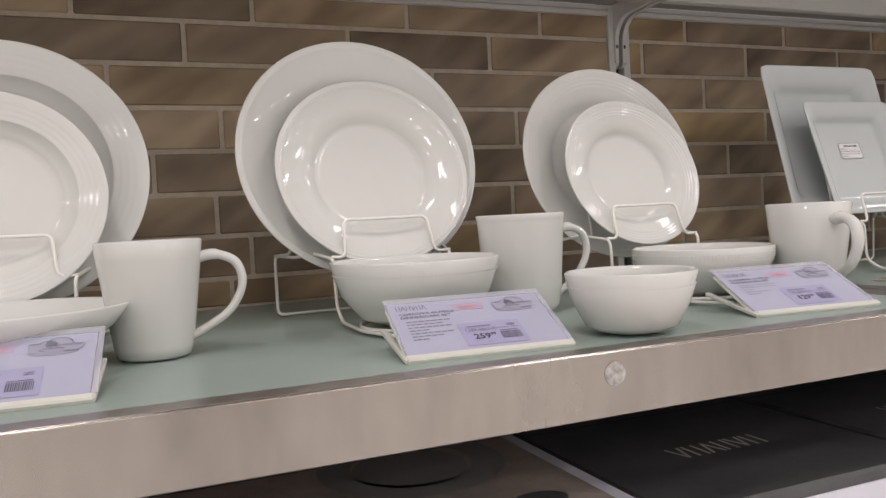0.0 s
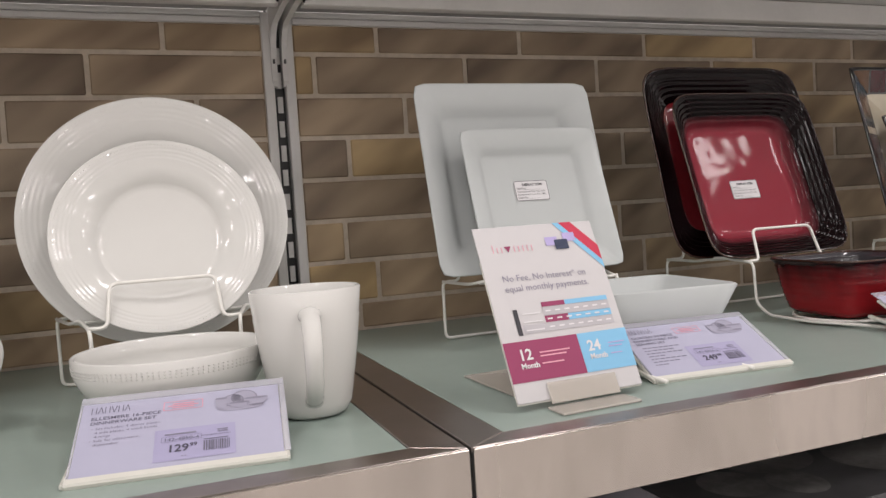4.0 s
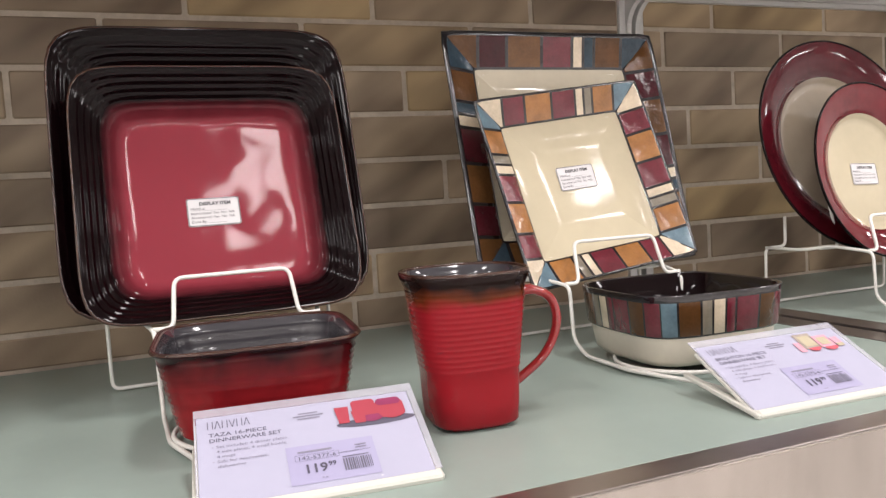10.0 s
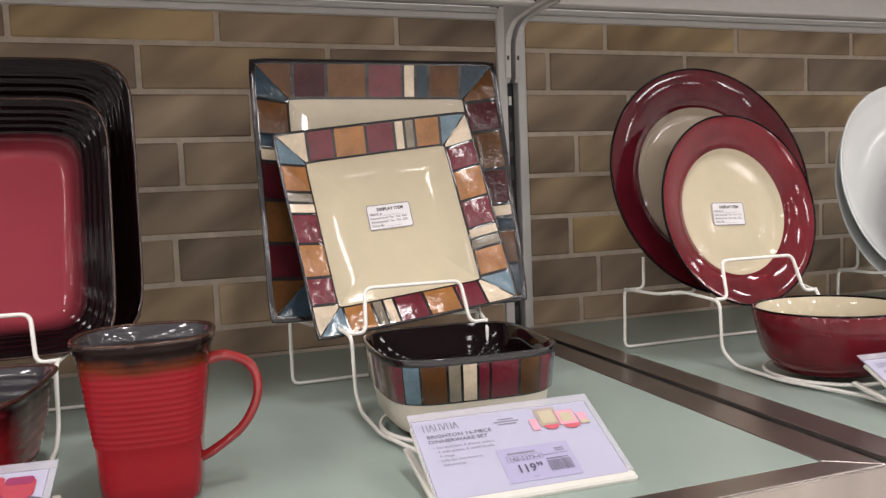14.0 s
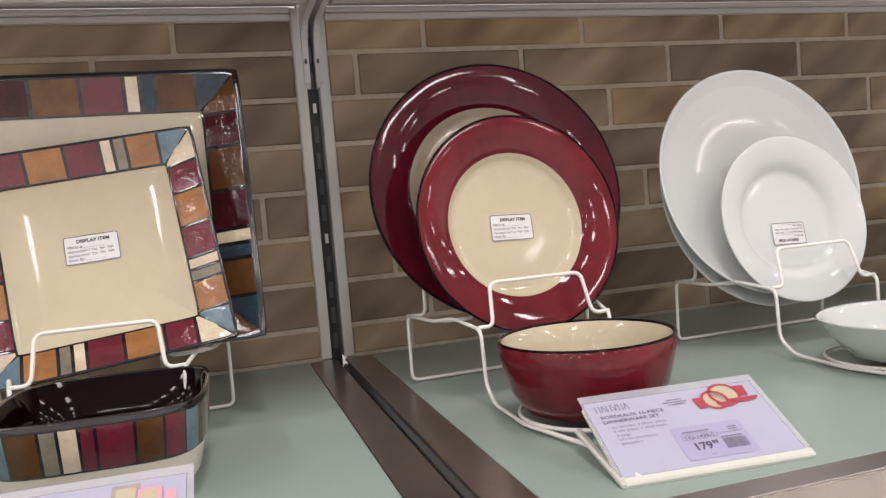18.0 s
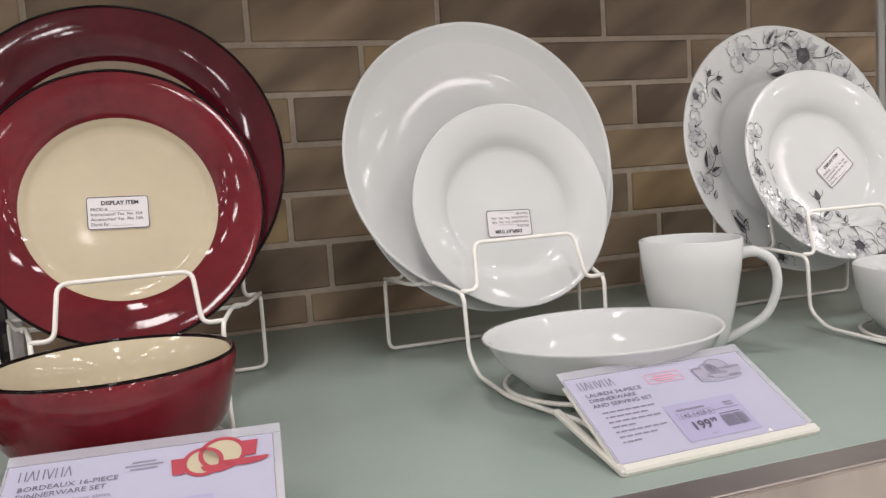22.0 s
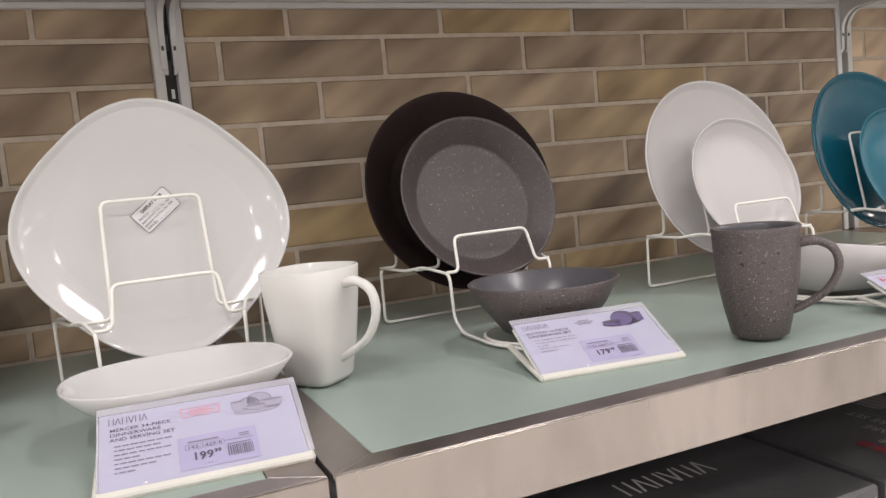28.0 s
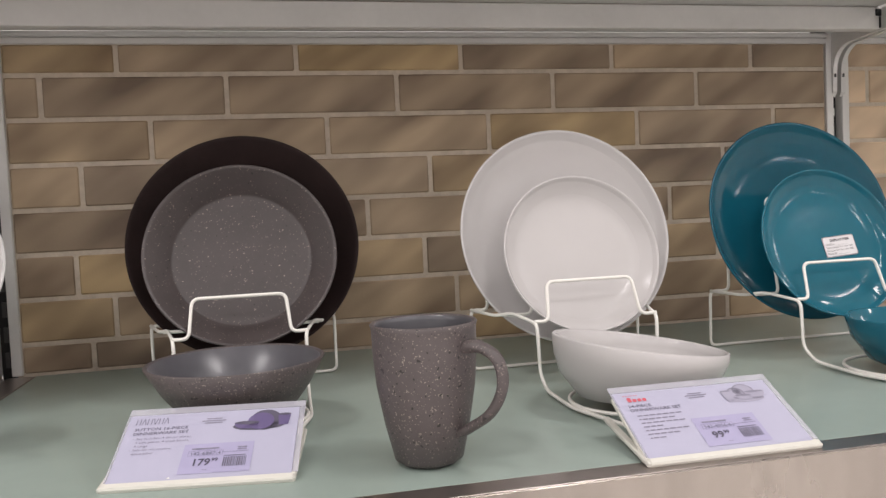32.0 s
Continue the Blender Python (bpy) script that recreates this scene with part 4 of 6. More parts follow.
def bead_band(parent, R, z, r, n, mat, slope=0.0, name="beaded_band"):
    """A ring of small raised beads."""
    verts, faces = [], []
    for i in range(n):
        a = 2 * math.pi * i / n
        ca, sa = math.cos(a), math.sin(a)
        k = len(verts)
        for u, v, w in ((r, 0, 0), (0, r, 0), (-r, 0, 0), (0, -r, 0), (0, 0, r * 0.8), (0, 0, -r * 0.8)):
            verts.append(((R + u) * ca - v * sa, (R + u) * sa + v * ca, z + w + slope * u))
        faces += [(k, k + 1, k + 4), (k + 1, k + 2, k + 4), (k + 2, k + 3, k + 4), (k + 3, k, k + 4),
                  (k + 1, k, k + 5), (k + 2, k + 1, k + 5), (k + 3, k + 2, k + 5), (k, k + 3, k + 5)]
    me = bpy.data.meshes.new(name)
    me.from_pydata(verts, [], faces)
    me.materials.append(M[mat])
    me.polygons.foreach_set("use_smooth", [True] * len(faces))
    me.update()
    return tagged(part(name, me, parent), kind="stuff")


# ---------------------------------------------------------------- cups and bowls
def vessel_rings(prof, wall, ratio=1.0, p=2.0, slant=0.0, foot=0.75, top_p=None):
    """prof: (radius, height) from base to rim. Outside, over the lip, and down the inside."""
    n = 72
    top = prof[-1][1]

    def r(rad, h, pp):
        pts = ring(rad, rad * ratio, h, pp, n)
        if slant:
            pts = [(x, y, z + slant * x * (z / top) ** 2) for x, y, z in pts]
        return pts
    pq = [p + ((top_p or p) - p) * (h / top) for _, h in prof]
    out = [r(prof[0][0] * foot * 0.9, 0.002, pq[0]), r(prof[0][0] * foot, 0.0, pq[0]), r(prof[0][0] * foot * 1.04, 0.0012, pq[0])]
    out += [r(rad, h if h > 0 else 0.002, q) for (rad, h), q in zip(prof, pq)]
    rad, h = prof[-1]
    out += [r(rad - wall * 0.35, h + wall * 0.35, pq[-1]), r(rad - wall, h, pq[-1])]
    k = len(out)
    inner = [(rad - wall, h, q) for (rad, h), q in zip(prof, pq)][:-1][::-1]
    out += [r(max(rad, 0.004), max(h, 0.006), q) for rad, h, q in inner]
    out.append(r(max(prof[0][0] * 0.3, 0.003), 0.0055, pq[0]))
    return out, k


def bowl(x, y, prof, mats, label, wall=0.004, ratio=1.0, p=2.0, turn=0.0, slots=None, slant=0.0, zoff=0.0065, edge=None, rib=0.0, group="bowls", foot=0.75):
    rings, k = vessel_rings(prof, wall, ratio, p, slant, foot)
    sl = None
    if slots:
        sl = [slots[0]] * (k - 3) + [slots[1]] * 2 + [slots[2]] * (len(rings) - k)
        sl = sl[:len(rings) - 1]
    t = thing("bowl", pose(x, y, Z + zoff, 0, 0, turn), label, "bowl", group)
    part("basin", loft("basin", rings, mats, sl), t)
    if edge:
        R, h = prof[-1]
        e = ring(R - wall * 0.4, (R - wall * 0.4) * ratio, h + 0.0006, p, 72)
        if slant:
            e = [(a, b, c + slant * a) for a, b, c in e]
        part("rim_edge", tube("rim_edge", e, 0.0013, edge, closed=True, sides=6), t)
    return t


def mug(x, y, prof, mats, label, handle, turn, wall=0.0035, p=2.0, slots=None, thick=0.0055, edge=None, ratio=1.0, handle_mat=None, zoff=0.0005, top_p=None):
    """handle: lower and upper height, reach."""
    rings, k = vessel_rings(prof, wall, ratio, p, top_p=top_p, foot=0.9)
    sl = None
    if slots:
        sl = ([slots[0]] * (k - 3) + [slots[1]] * 2 + [slots[2]] * (len(rings) - k))[:len(rings) - 1]
    t = thing("mug", pose(x, y, Z + zoff, 0, 0, turn), label, "mug", "mugs")
    part("cup", loft("cup", rings, mats, sl), t)
    lo, hi, reach = handle

    def rad(h):
        for (r0, h0), (r1, h1) in zip(prof, prof[1:]):
            if h0 <= h <= h1:
                return r0 + (r1 - r0) * (h - h0) / (h1 - h0)
        return prof[-1][0]
    H = hi - lo
    ctrl = [(rad(hi) - 0.003, hi), (rad(hi) + reach * 0.35, hi + 0.002), (rad(hi) + reach * 0.82, hi - H * 0.07), (rad(hi) + reach, hi - H * 0.27),
            (rad(hi) + reach * 0.92, hi - H * 0.50), (rad(hi) + reach * 0.58, hi - H * 0.74), (rad(lo) + 0.007, lo + H * 0.06), (rad(lo) - 0.002, lo)]
    pts = []
    for k in range(len(ctrl) - 1):
        p0, p1, p2, p3 = (Vector(ctrl[min(max(k + o, 0), len(ctrl) - 1)]) for o in (-1, 0, 1, 2))
        for i in range(5):
            s = i / 5
            v = 0.5 * (2 * p1 + (p2 - p0) * s + (2 * p0 - 5 * p1 + 4 * p2 - p3) * s * s + (3 * p1 - p0 - 3 * p2 + p3) * s ** 3)
            pts.append(Vector((v.x, 0, v.y)))
    pts.append(Vector((ctrl[-1][0], 0, ctrl[-1][1])))
    part("handle", tube("handle", pts, thick, handle_mat or (mats if isinstance(mats, str) else mats[0]), sides=12, flat=0.72,
                        taper=[1.25, 1.05, 1, 0.95, 0.95, 1.0, 1.15]), t)
    if edge:
        R, h = prof[-1]
        part("rim_edge", tube("rim_edge", ring(R - wall * 0.45, (R - wall * 0.45) * ratio, h + 0.0006, top_p or p, 72), 0.0015, edge, closed=True, sides=6), t)
    return t


# ---------------------------------------------------------------- flower print
def blossoms(seed, spots):
    """Outlines of a flower drawing, in metres; spots: (kind, x, y, size, turn)."""
    rnd = random.Random(seed)
    dark, grey = [], []

    def line(pts, w0, w1=None, store=None):
        w1 = w0 if w1 is None else w1
        for i, (a, b) in enumerate(zip(pts, pts[1:])):
            wa, wb = (w0 + (w1 - w0) * (i + k) / max(1, len(pts) - 1) for k in (0, 1))
            d = (Vector(b) - Vector(a))
            if d.length < 1e-6:
                continue
            nrm = Vector((-d.y, d.x)).normalized() / 2
            a2, b2 = Vector(a), Vector(b)
            (dark if store is None else store).append([tuple(a2 - nrm * wa), tuple(b2 - nrm * wb), tuple(b2 + nrm * wb), tuple(a2 + nrm * wa)])

    def place(pts, cx, cy, a):
        c, s = math.cos(a), math.sin(a)
        return [(cx + x * c - y * s, cy + x * s + y * c) for x, y in pts]

    def petal(cx, cy, a, length, width, pale):
        half = [(0.06, 0.10), (0.18, 0.42), (0.34, 0.74), (0.52, 0.95), (0.70, 1.0), (0.86, 0.82), (0.96, 0.48), (0.93, 0.15)]
        wob = [rnd.uniform(-0.06, 0.06) for _ in half]
        up = [(u * length * (1 + k), v * width) for (u, v), k in zip(half, wob)]
        lo = [(u * length * (1 - k), -v * width) for (u, v), k in zip(half, wob)]
        w = place(up + lo[::-1], cx, cy, a)
        line(w, 0.0008, 0.0010, grey)
        line(place(up[4:7], cx, cy, a), 0.0012, 0.0003)
        line(place(lo[5:8], cx, cy, a), 0.0003, 0.0008)
        for k in (-0.6, -0.38, -0.16, 0.05, 0.28, 0.52):
            line(place([(length * u, k * width * u * 1.5) for u in (0.12, 0.30, 0.36 + 0.2 * rnd.random())], cx, cy, a), 0.0008, 0.0002, None if k > 0.2 and not pale else grey)
        grey.append(place([(0.05 * length, 0), (0.34 * length, 0.62 * width), (0.48 * length, 0.30 * width), (0.62 * length, 0.06 * width), (0.40 * length, -0.12 * width), (0.34 * length, -0.50 * width)], cx, cy, a))

    def leaf(cx, cy, a, length):
        side = [(u * length, math.sin(math.pi * u ** 0.8) * length * 0.24) for u in (0, .15, .3, .5, .7, .85, 1)]
        dark.append(place(side[1:-1] + [(0.75 * length, 0.07 * length), (0.2 * length, 0.06 * length)], cx, cy, a))
        line(place([(x, -y) for x, y in side], cx, cy, a), 0.0007, 0.0004)
        line(place(side, cx, cy, a), 0.0007, 0.0004)
        grey.append(place([(x * 0.9, -y * 0.7) for x, y in side], cx, cy, a))

    def blot(cx, cy, r):
        dark.append([(cx + r * rnd.uniform(0.75, 1.1) * math.cos(k * 0.524), cy + r * rnd.uniform(0.75, 1.1) * math.sin(k * 0.524)) for k in range(12)])

    def curve(x, y, a, length, bow):
        pts, px, py = [(x, y)], x, y
        for k in range(7):
            px, py = px + math.cos(a) * length / 7, py + math.sin(a) * length / 7
            a += bow / 7
            pts.append((px, py))
        return pts, a
    for kind, x, y, size, a in spots:
        if kind in "fp":
            for k in range(5):
                if kind == "p" and k == 4:
                    continue
                petal(x, y, a + k * 1.257 + rnd.uniform(-0.12, 0.12), size * rnd.uniform(0.85, 1.12), size * rnd.uniform(0.42, 0.52), kind == "p")
            if kind == "f":
                blot(x, y, size * 0.26)
                for k in range(12):
                    u = rnd.uniform(0, 6.28)
                    line([(x, y), (x + math.cos(u) * size * 0.36, y + math.sin(u) * size * 0.36)], 0.0006, 0.0003)
            else:
                u = a + 4 * 1.257
                blot(x, y, size * 0.10)
                line(curve(x, y, u, size * 0.7, 0.8)[0], 0.0012, 0.0006)
        elif kind == "b":
            pts, e = curve(x, y, a + math.pi, size * 2.6, rnd.choice((-0.9, 0.9)))
            line(pts, 0.0009, 0.0006)
            dark.append(place([(0, 0.22 * size), (0.5 * size, 0.30 * size), (size, 0), (0.5 * size, -0.30 * size), (0, -0.22 * size)], x, y, a))
            for k in (-0.8, 0.8):
                line(place([(0, 0), (0.5 * size, k * 0.8 * size), (0.9 * size, k * size)], x, y, a), 0.0009, 0.0003)
        elif kind == "l":
            leaf(x, y, a, size)
        elif kind == "t":
            pts, e = curve(x, y, a, size, 0.8)
            line(pts, 0.0012, 0.0005)
            leaf(*pts[3], a + 1.1, size * 0.42)
            leaf(*pts[5], a - 0.4, size * 0.38)
            leaf(*pts[-1], e, size * 0.36)
    return dark, grey


def print_on(parent, seed, spots, mapper):
    dark, grey = blossoms(seed, [(k, x, y, size * (1.2 if k == "f" else 1.1), a) for k, x, y, size, a in spots])
    tagged(part("flower_shading", patch("flower_shading", grey, "flower_grey", mapper=lambda x, y: mapper(x, y, 0.0003)), parent), "grey flower wash", kind="stuff")
    tagged(part("flower_drawing", patch("flower_drawing", dark, "flower", mapper=lambda x, y: mapper(x, y, 0.0005)), parent), "charcoal flower drawing", kind="stuff")


def plate_map(d, depth, well):
    prof = [(0.0, -depth), (well - 0.07, -depth), (well - 0.03, -depth * 0.97), (well, -depth * 0.88), (well + 0.035, -depth * 0.62),
            (well + (0.985 - well) * 0.35, -depth * 0.42), (0.985, 0.0), (1.2, 0.004)]

    def f(x, y, lift):
        q = math.hypot(x, y) / (d / 2)
        if q > 0.985:
            x, y, q = x * 0.985 / q, y * 0.985 / q, 0.985
        for (a, za), (b, zb) in zip(prof, prof[1:]):
            if a <= q <= b:
                return (x, y, za + (zb - za) * (q - a) / (b - a) + lift + 0.0004)
        return (x, y, lift)
    return f


def wall_map(prof):
    def f(x, y, lift):
        y = min(max(y, 0.003), prof[-1][1])
        r = prof[-1][0]
        for (r0, h0), (r1, h1) in zip(prof, prof[1:]):
            if h0 <= y <= h1:
                r = r0 + (r1 - r0) * (y - h0) / (h1 - h0)
                break
        a = x / 0.045
        return ((r + lift + 0.0003) * math.cos(a), (r + lift + 0.0003) * math.sin(a), y)
    return f


# ---------------------------------------------------------------- mosaic square plates and bowl
def block_sides(cuts, line=0.028):
    """Places along one side of a square (-1 to 1) at the joints of its painted blocks, and the block that follows each (-1: outline)."""
    out = []
    edges = [-1.0] + list(cuts) + [1.0]
    for i, (a, b) in enumerate(zip(edges, edges[1:])):
        lo, hi = a + line * (0.5 if i else 0.4), b - line * (0.5 if i < len(edges) - 2 else 0.4)
        if i == 0:
            out.append((a, -1))
        out += [(lo + (hi - lo) * k / 3, i) for k in range(3)] + [(hi, -1)]
    return out


def square_ring(q, R, z, side, bow=0.0, corner=0.0):
    pts = []
    for k in range(4):
        c, s = math.cos(k * math.pi / 2), math.sin(k * math.pi / 2)
        for u, _ in side:
            v = max(-q, min(q, u))
            e = abs(v) / q
            x = q * (1 + bow * (1 - e * e)) - (corner * q * max(0.0, (e - 0.86) / 0.14) ** 2)
            y = v - math.copysign(corner * q * max(0.0, (e - 0.86) / 0.14) ** 2, v)
            pts.append((R * (x * c - y * s), R * (x * s + y * c), z))
    return pts


def swell(rings, side, lifts, outward=False):
    """Raise the middle of each painted block a little, as thick glaze stands."""
    n = len(side)
    inner = [side[i][1] >= 0 and side[i - 1][1] == side[i][1] for i in range(n)]
    for k, h in lifts.items():
        out = []
        for i, (x, y, z) in enumerate(rings[k]):
            if inner[i % n] and outward:
                f = 1 + h / math.hypot(x, y)
                out.append((x * f, y * f, z))
            else:
                out.append((x, y, z + (h if inner[i % n] else 0)))
        rings[k] = out


PAINT = ["b_ochre", "b_wine", "b_cream", "b_grey", "b_blue", "b_brown", "b_black", "b_tan", "b_slate", "b_deep"]


def mosaic_plate(x, y, z, d, lean, cuts, colours, spin, label, mid, sticker=None):
    side = block_sides(cuts[0])
    n = len(side)
    well, depth = 0.70, 0.018
    prof = [(0.6, -depth - 0.004), (0.62, -depth - 0.003), (0.95, -0.005), (0.995, -0.003), (1.0, -0.0008), (0.99, 0.0), (0.958 if d > 0.25 else 0.972, -0.0006),
            (0.94, -depth * 0.14), (0.85, -depth * 0.40), (0.765, -depth * 0.64), (well + 0.030, -depth * 0.74), (well + 0.012, -depth * 0.82), (well - 0.02, -depth), (well * 0.5, -depth), (0.05, -depth)]
    rings = [square_ring(q, d / 2, h, side, corner=0.012) for q, h in prof]
    swell(rings, side, {7: 0.0009, 8: 0.0013, 9: 0.0009})
    mats = PAINT + [mid, "cream_out"]

    def slot(k, i, s):
        if k < 2:
            return 11
        if k in (2, 3, 4, 5):
            return 6
        if k >= 11:
            return 10
        if k == 10:
            return 6
        kind = side[i % n][1]
        return 6 if kind < 0 else PAINT.index(colours[i // n][kind])
    t = thing("plate", face(x, y, z, lean, spin), label, "plate", "mosaic dinnerware")
    part("dish", loft("dish", rings, mats, slots=[0] * len(rings), face_slot=slot, caps=(True, True)), t)
    for poly in t.children[0].data.polygons[-1:]:
        poly.material_index = 10
    for k in range(4):
        a = radians(45 + 90 * k)
        q0, q1 = d / 2 * 0.715 * 1.41, d / 2 * 0.975 * 1.395
        part("corner_line", tube("corner_line", [(math.cos(a) * q0, math.sin(a) * q0, -depth * 0.74), (math.cos(a) * q1, math.sin(a) * q1, -0.0006)], 0.0008,
                                 "b_black", sides=5), t)
    if sticker:
        display_sticker(t, sticker[0], sticker[1], -depth + 0.0008, sticker[2])
    return t

# ================================================================ the dinner sets, along the shelf
SETS = [(-0.905, 0.010), (-0.5235, 0.010), (-0.1785, 0.006), (0.2535, 0.006), (0.5925, 0.012), (0.973, 0.002), (1.370, -0.0095), (1.701, -0.007), (2.042, -0.026),
        (2.3805, -0.0085), (2.753, 0.031), (3.119, -0.036), (3.438, -0.022)]
for sx, sy in SETS:
    stand(sx, sy)

CARDS = [(-0.889, -0.541, -5, ("",), "99", "99", "ink_grey", True, ""),
         (-0.5345, -0.559, -5, ("CORDOVA 40-PIECE", "DINNERWARE SET"), "259", "99", "ink_pale", True, "142-4862-0"),
         (-0.1825, -0.551, -7, ("ELLESMERE 16-PIECE", "DINNERWARE SET"), "129", "99", "ink_pale", True, "142-4850-4"),
         (0.276, -0.528, -5, ("QUATRO 34-PIECE", "DINNERWARE AND", "SERVING SET"), "249", "99", "tag", True, "142-4816-2"),
         (0.603, -0.534, -5, ("TAZA 16-PIECE", "DINNERWARE SET"), "119", "99", "red", False, "142-5377-6"),
         (0.973, -0.553, -2, ("BRIGHTON 16-PIECE", "DINNERWARE SET"), "119", "99", "blocks", False, "142-5373-4"),
         (1.381, -0.560, -5, ("BORDEAUX 16-PIECE", "DINNERWARE SET"), "179", "99", "wine", False, "142-1435-2"),
         (1.7075, -0.556, 2, ("LAUREN 34-PIECE", "DINNERWARE", "AND SERVING SET"), "199", "99", "ink_pale", True, "142-1428-0"),
         (2.0355, -0.574, -5, ("WILD ROSE 34-PIECE", "DINNERWARE SET"), "99", "99", "ink_pale", True, ""),
         (2.373, -0.560, -4.5, ("MERCER 34-PIECE", "DINNERWARE", "AND SERVING SET"), "199", "99", "ink_pale", True, "142-1429-8"),
         (2.729, -0.521, -9, ("SUTTON 16-PIECE", "DINNERWARE SET"), "179", "99", "slate", False, "142-6847-4"),
         (3.118, -0.593, -1, ("24-PIECE", "DINNERWARE SET"), "99", "99", "tag", False, "142-4056-6")]
for i, (cx, cy, a, title, price, cents, pic, pink, code) in enumerate(CARDS):
    price_card(cx, cy, a, title if i else (), price if i else "", cents if i else "", pic, "canvas" if i != 11 else "red", pink, code)

W = "white"
# first white set, rippled rims
rip = ribs(0.74, 0.94, 4, 0.00022)
round_plate(-0.906, -0.230, 0.176, 0.285, BIG, W, "large white plate with a rippled rim on a wire stand", 0.62, 0.02, beads=rip)
round_plate(-0.912, -0.276, 0.150, 0.215, 16.0, W, "small white plate with a rippled rim before a larger one", 0.62, 0.018, beads=rip)
bowl(-0.895, -0.40, [(0.050, 0), (0.066, 0.010), (0.092, 0.030), (0.104, 0.045)], W, "wide white bowl on a wire ring", ratio=0.9)
mug(-0.775, -0.387, [(0.031, 0), (0.033, 0.010), (0.0385, 0.05), (0.043, 0.085), (0.0445, 0.100)], W, "tapered white porcelain mug", (0.016, 0.084, 0.034), -8)
# second white set, beaded rims
bead = ribs(0.93, 0.965, 1, 0.0008)
p1 = round_plate(-0.5315, -0.232, 0.1855, 0.2873, BIG, W, "large white plate with a plain sloping rim on a wire stand", 0.62, 0.022, beads=bead)
p2 = round_plate(-0.526, -0.262, 0.1666, 0.2247, SMALL, W, "small white plate with a beaded rim before a larger one", 0.60, 0.019, beads=bead)
p3 = bowl(-0.530, -0.385, [(0.044, 0), (0.057, 0.008), (0.0735, 0.030), (0.081, 0.050), (0.0806, 0.052), (0.084, 0.062)], W, "white bowl with a banded rim on a wire ring")
mug(-0.389, -0.345, [(0.036, 0), (0.040, 0.008), (0.043, 0.03), (0.0450, 0.06), (0.0475, 0.098), (0.0475, 0.1005), (0.0490, 0.106)], W,
    "white porcelain mug with a flared foot", (0.018, 0.088, 0.031), -8)
p4 = bowl(-0.387, -0.540, [(0.033, 0), (0.041, 0.007), (0.0505, 0.026), (0.0548, 0.040), (0.0545, 0.042), (0.0572, 0.052)], W,
     "small white bowl with a banded rim standing on the shelf", zoff=0.0005)
for pl, dia, dep in ((p1, 0.2873, 0.022), (p2, 0.2238, 0.019)):
    bead_band(pl, dia * 0.462, -dep * 0.33 * 0.061 / 0.20 - 0.0001, 0.0010, 190, W)
bead_band(p3, 0.0812, 0.0505, 0.0008, 130, W)
bead_band(p4, 0.0549, 0.0410, 0.0007, 110, W)
# third white set
bead = ribs(0.80, 0.95, 4, 0.00018)
q1 = round_plate(-0.177, -0.219, 0.173, 0.2676, BIG, W, "white plate with a ribbed rim on a wire stand", 0.62, 0.02, beads=bead)
q2 = round_plate(-0.1775, -0.268, 0.156, 0.2010, SMALL, W, "small white plate with a ribbed rim before a larger one", 0.60, 0.018, beads=bead)
q3 = bowl(-0.178, -0.390, [(0.048, 0), (0.060, 0.008), (0.072, 0.026), (0.0775, 0.038), (0.077, 0.040), (0.079, 0.052)], W, "white bowl with a braided band on a wire ring")
mug(-0.073, -0.446, [(0.029, 0), (0.033, 0.010), (0.0395, 0.05), (0.0435, 0.080), (0.0432, 0.082), (0.0455, 0.102)], W,
    "tapered white mug with its handle turned to the aisle", (0.016, 0.084, 0.030), -98, thick=0.0072)

for pl, dia, dep in ((q1, 0.2676, 0.02), (q2, 0.201, 0.018)):
    for q in (0.955, 0.935):
        bead_band(pl, dia * q / 2, -dep * 0.33 * (0.985 - q) / 0.20, 0.0006, 170, W)
for h, r in ((0.041, 0.0776), (0.0435, 0.0779), (0.046, 0.0782)):
    bead_band(q3, r, h, 0.0009, 120, W)

# square white set
C = "white_cool"
G = "white_grey"
round_plate(0.246, -0.212, 0.200, 0.243, BIG, G, "large square white plate leaning on a wire stand", 0.70, 0.022, p=22, group="square white dinnerware")
round_plate(0.256, -0.253, 0.169, 0.183, SMALL, G, "small square white plate with a display sticker", 0.70, 0.018, p=22, group="square white dinnerware",
            sticker=(-0.003, 0.016, 0, 0.97))
bowl(0.285, -0.395, [(0.044, 0), (0.051, 0.006), (0.0735, 0.063)], G, "square white bowl with straight flared sides", p=16, turn=-6, wall=0.005)

# red and black set
tz = ribs(0.72, 0.96, 5, 0.0007)
round_plate(0.592, -0.210, 0.208, 0.275, BIG, ["black_glaze", "brown_edge", "black_glaze", "red_glaze"], "large rounded square black plate with a ribbed rim", 0.69, 0.026,
            slots=(0, 1, 2, 3), beads=tz, p=8, steep=True, group="red and black dinnerware", edge=None)
round_plate(0.590, -0.253, 0.187, 0.236, SMALL, ["black_glaze", "brown_edge", "taza_plate", "taza_plate", "taza_plate"],
            "rounded square red plate with a ribbed black rim and a sticker", 0.70, 0.036, slots=(0, 1, 2, 3, 4), steep=True, beads=ribs(0.715, 0.965, 6, 0.0008),
            p=8, group="red and black dinnerware", sticker=(-0.003, -0.012, 0.5))
prof = [(0.043, 0), (0.0505, 0.003)] + [(0.0545 + 0.0135 * (i / 27) ** 0.75 + 0.0011 * (i % 2) * (1, 0.5, 0.9, 0.7)[i // 2 % 4], 0.007 + 0.0021 * i) for i in range(28)] + [(0.0708, 0.0665), (0.0722, 0.068)]
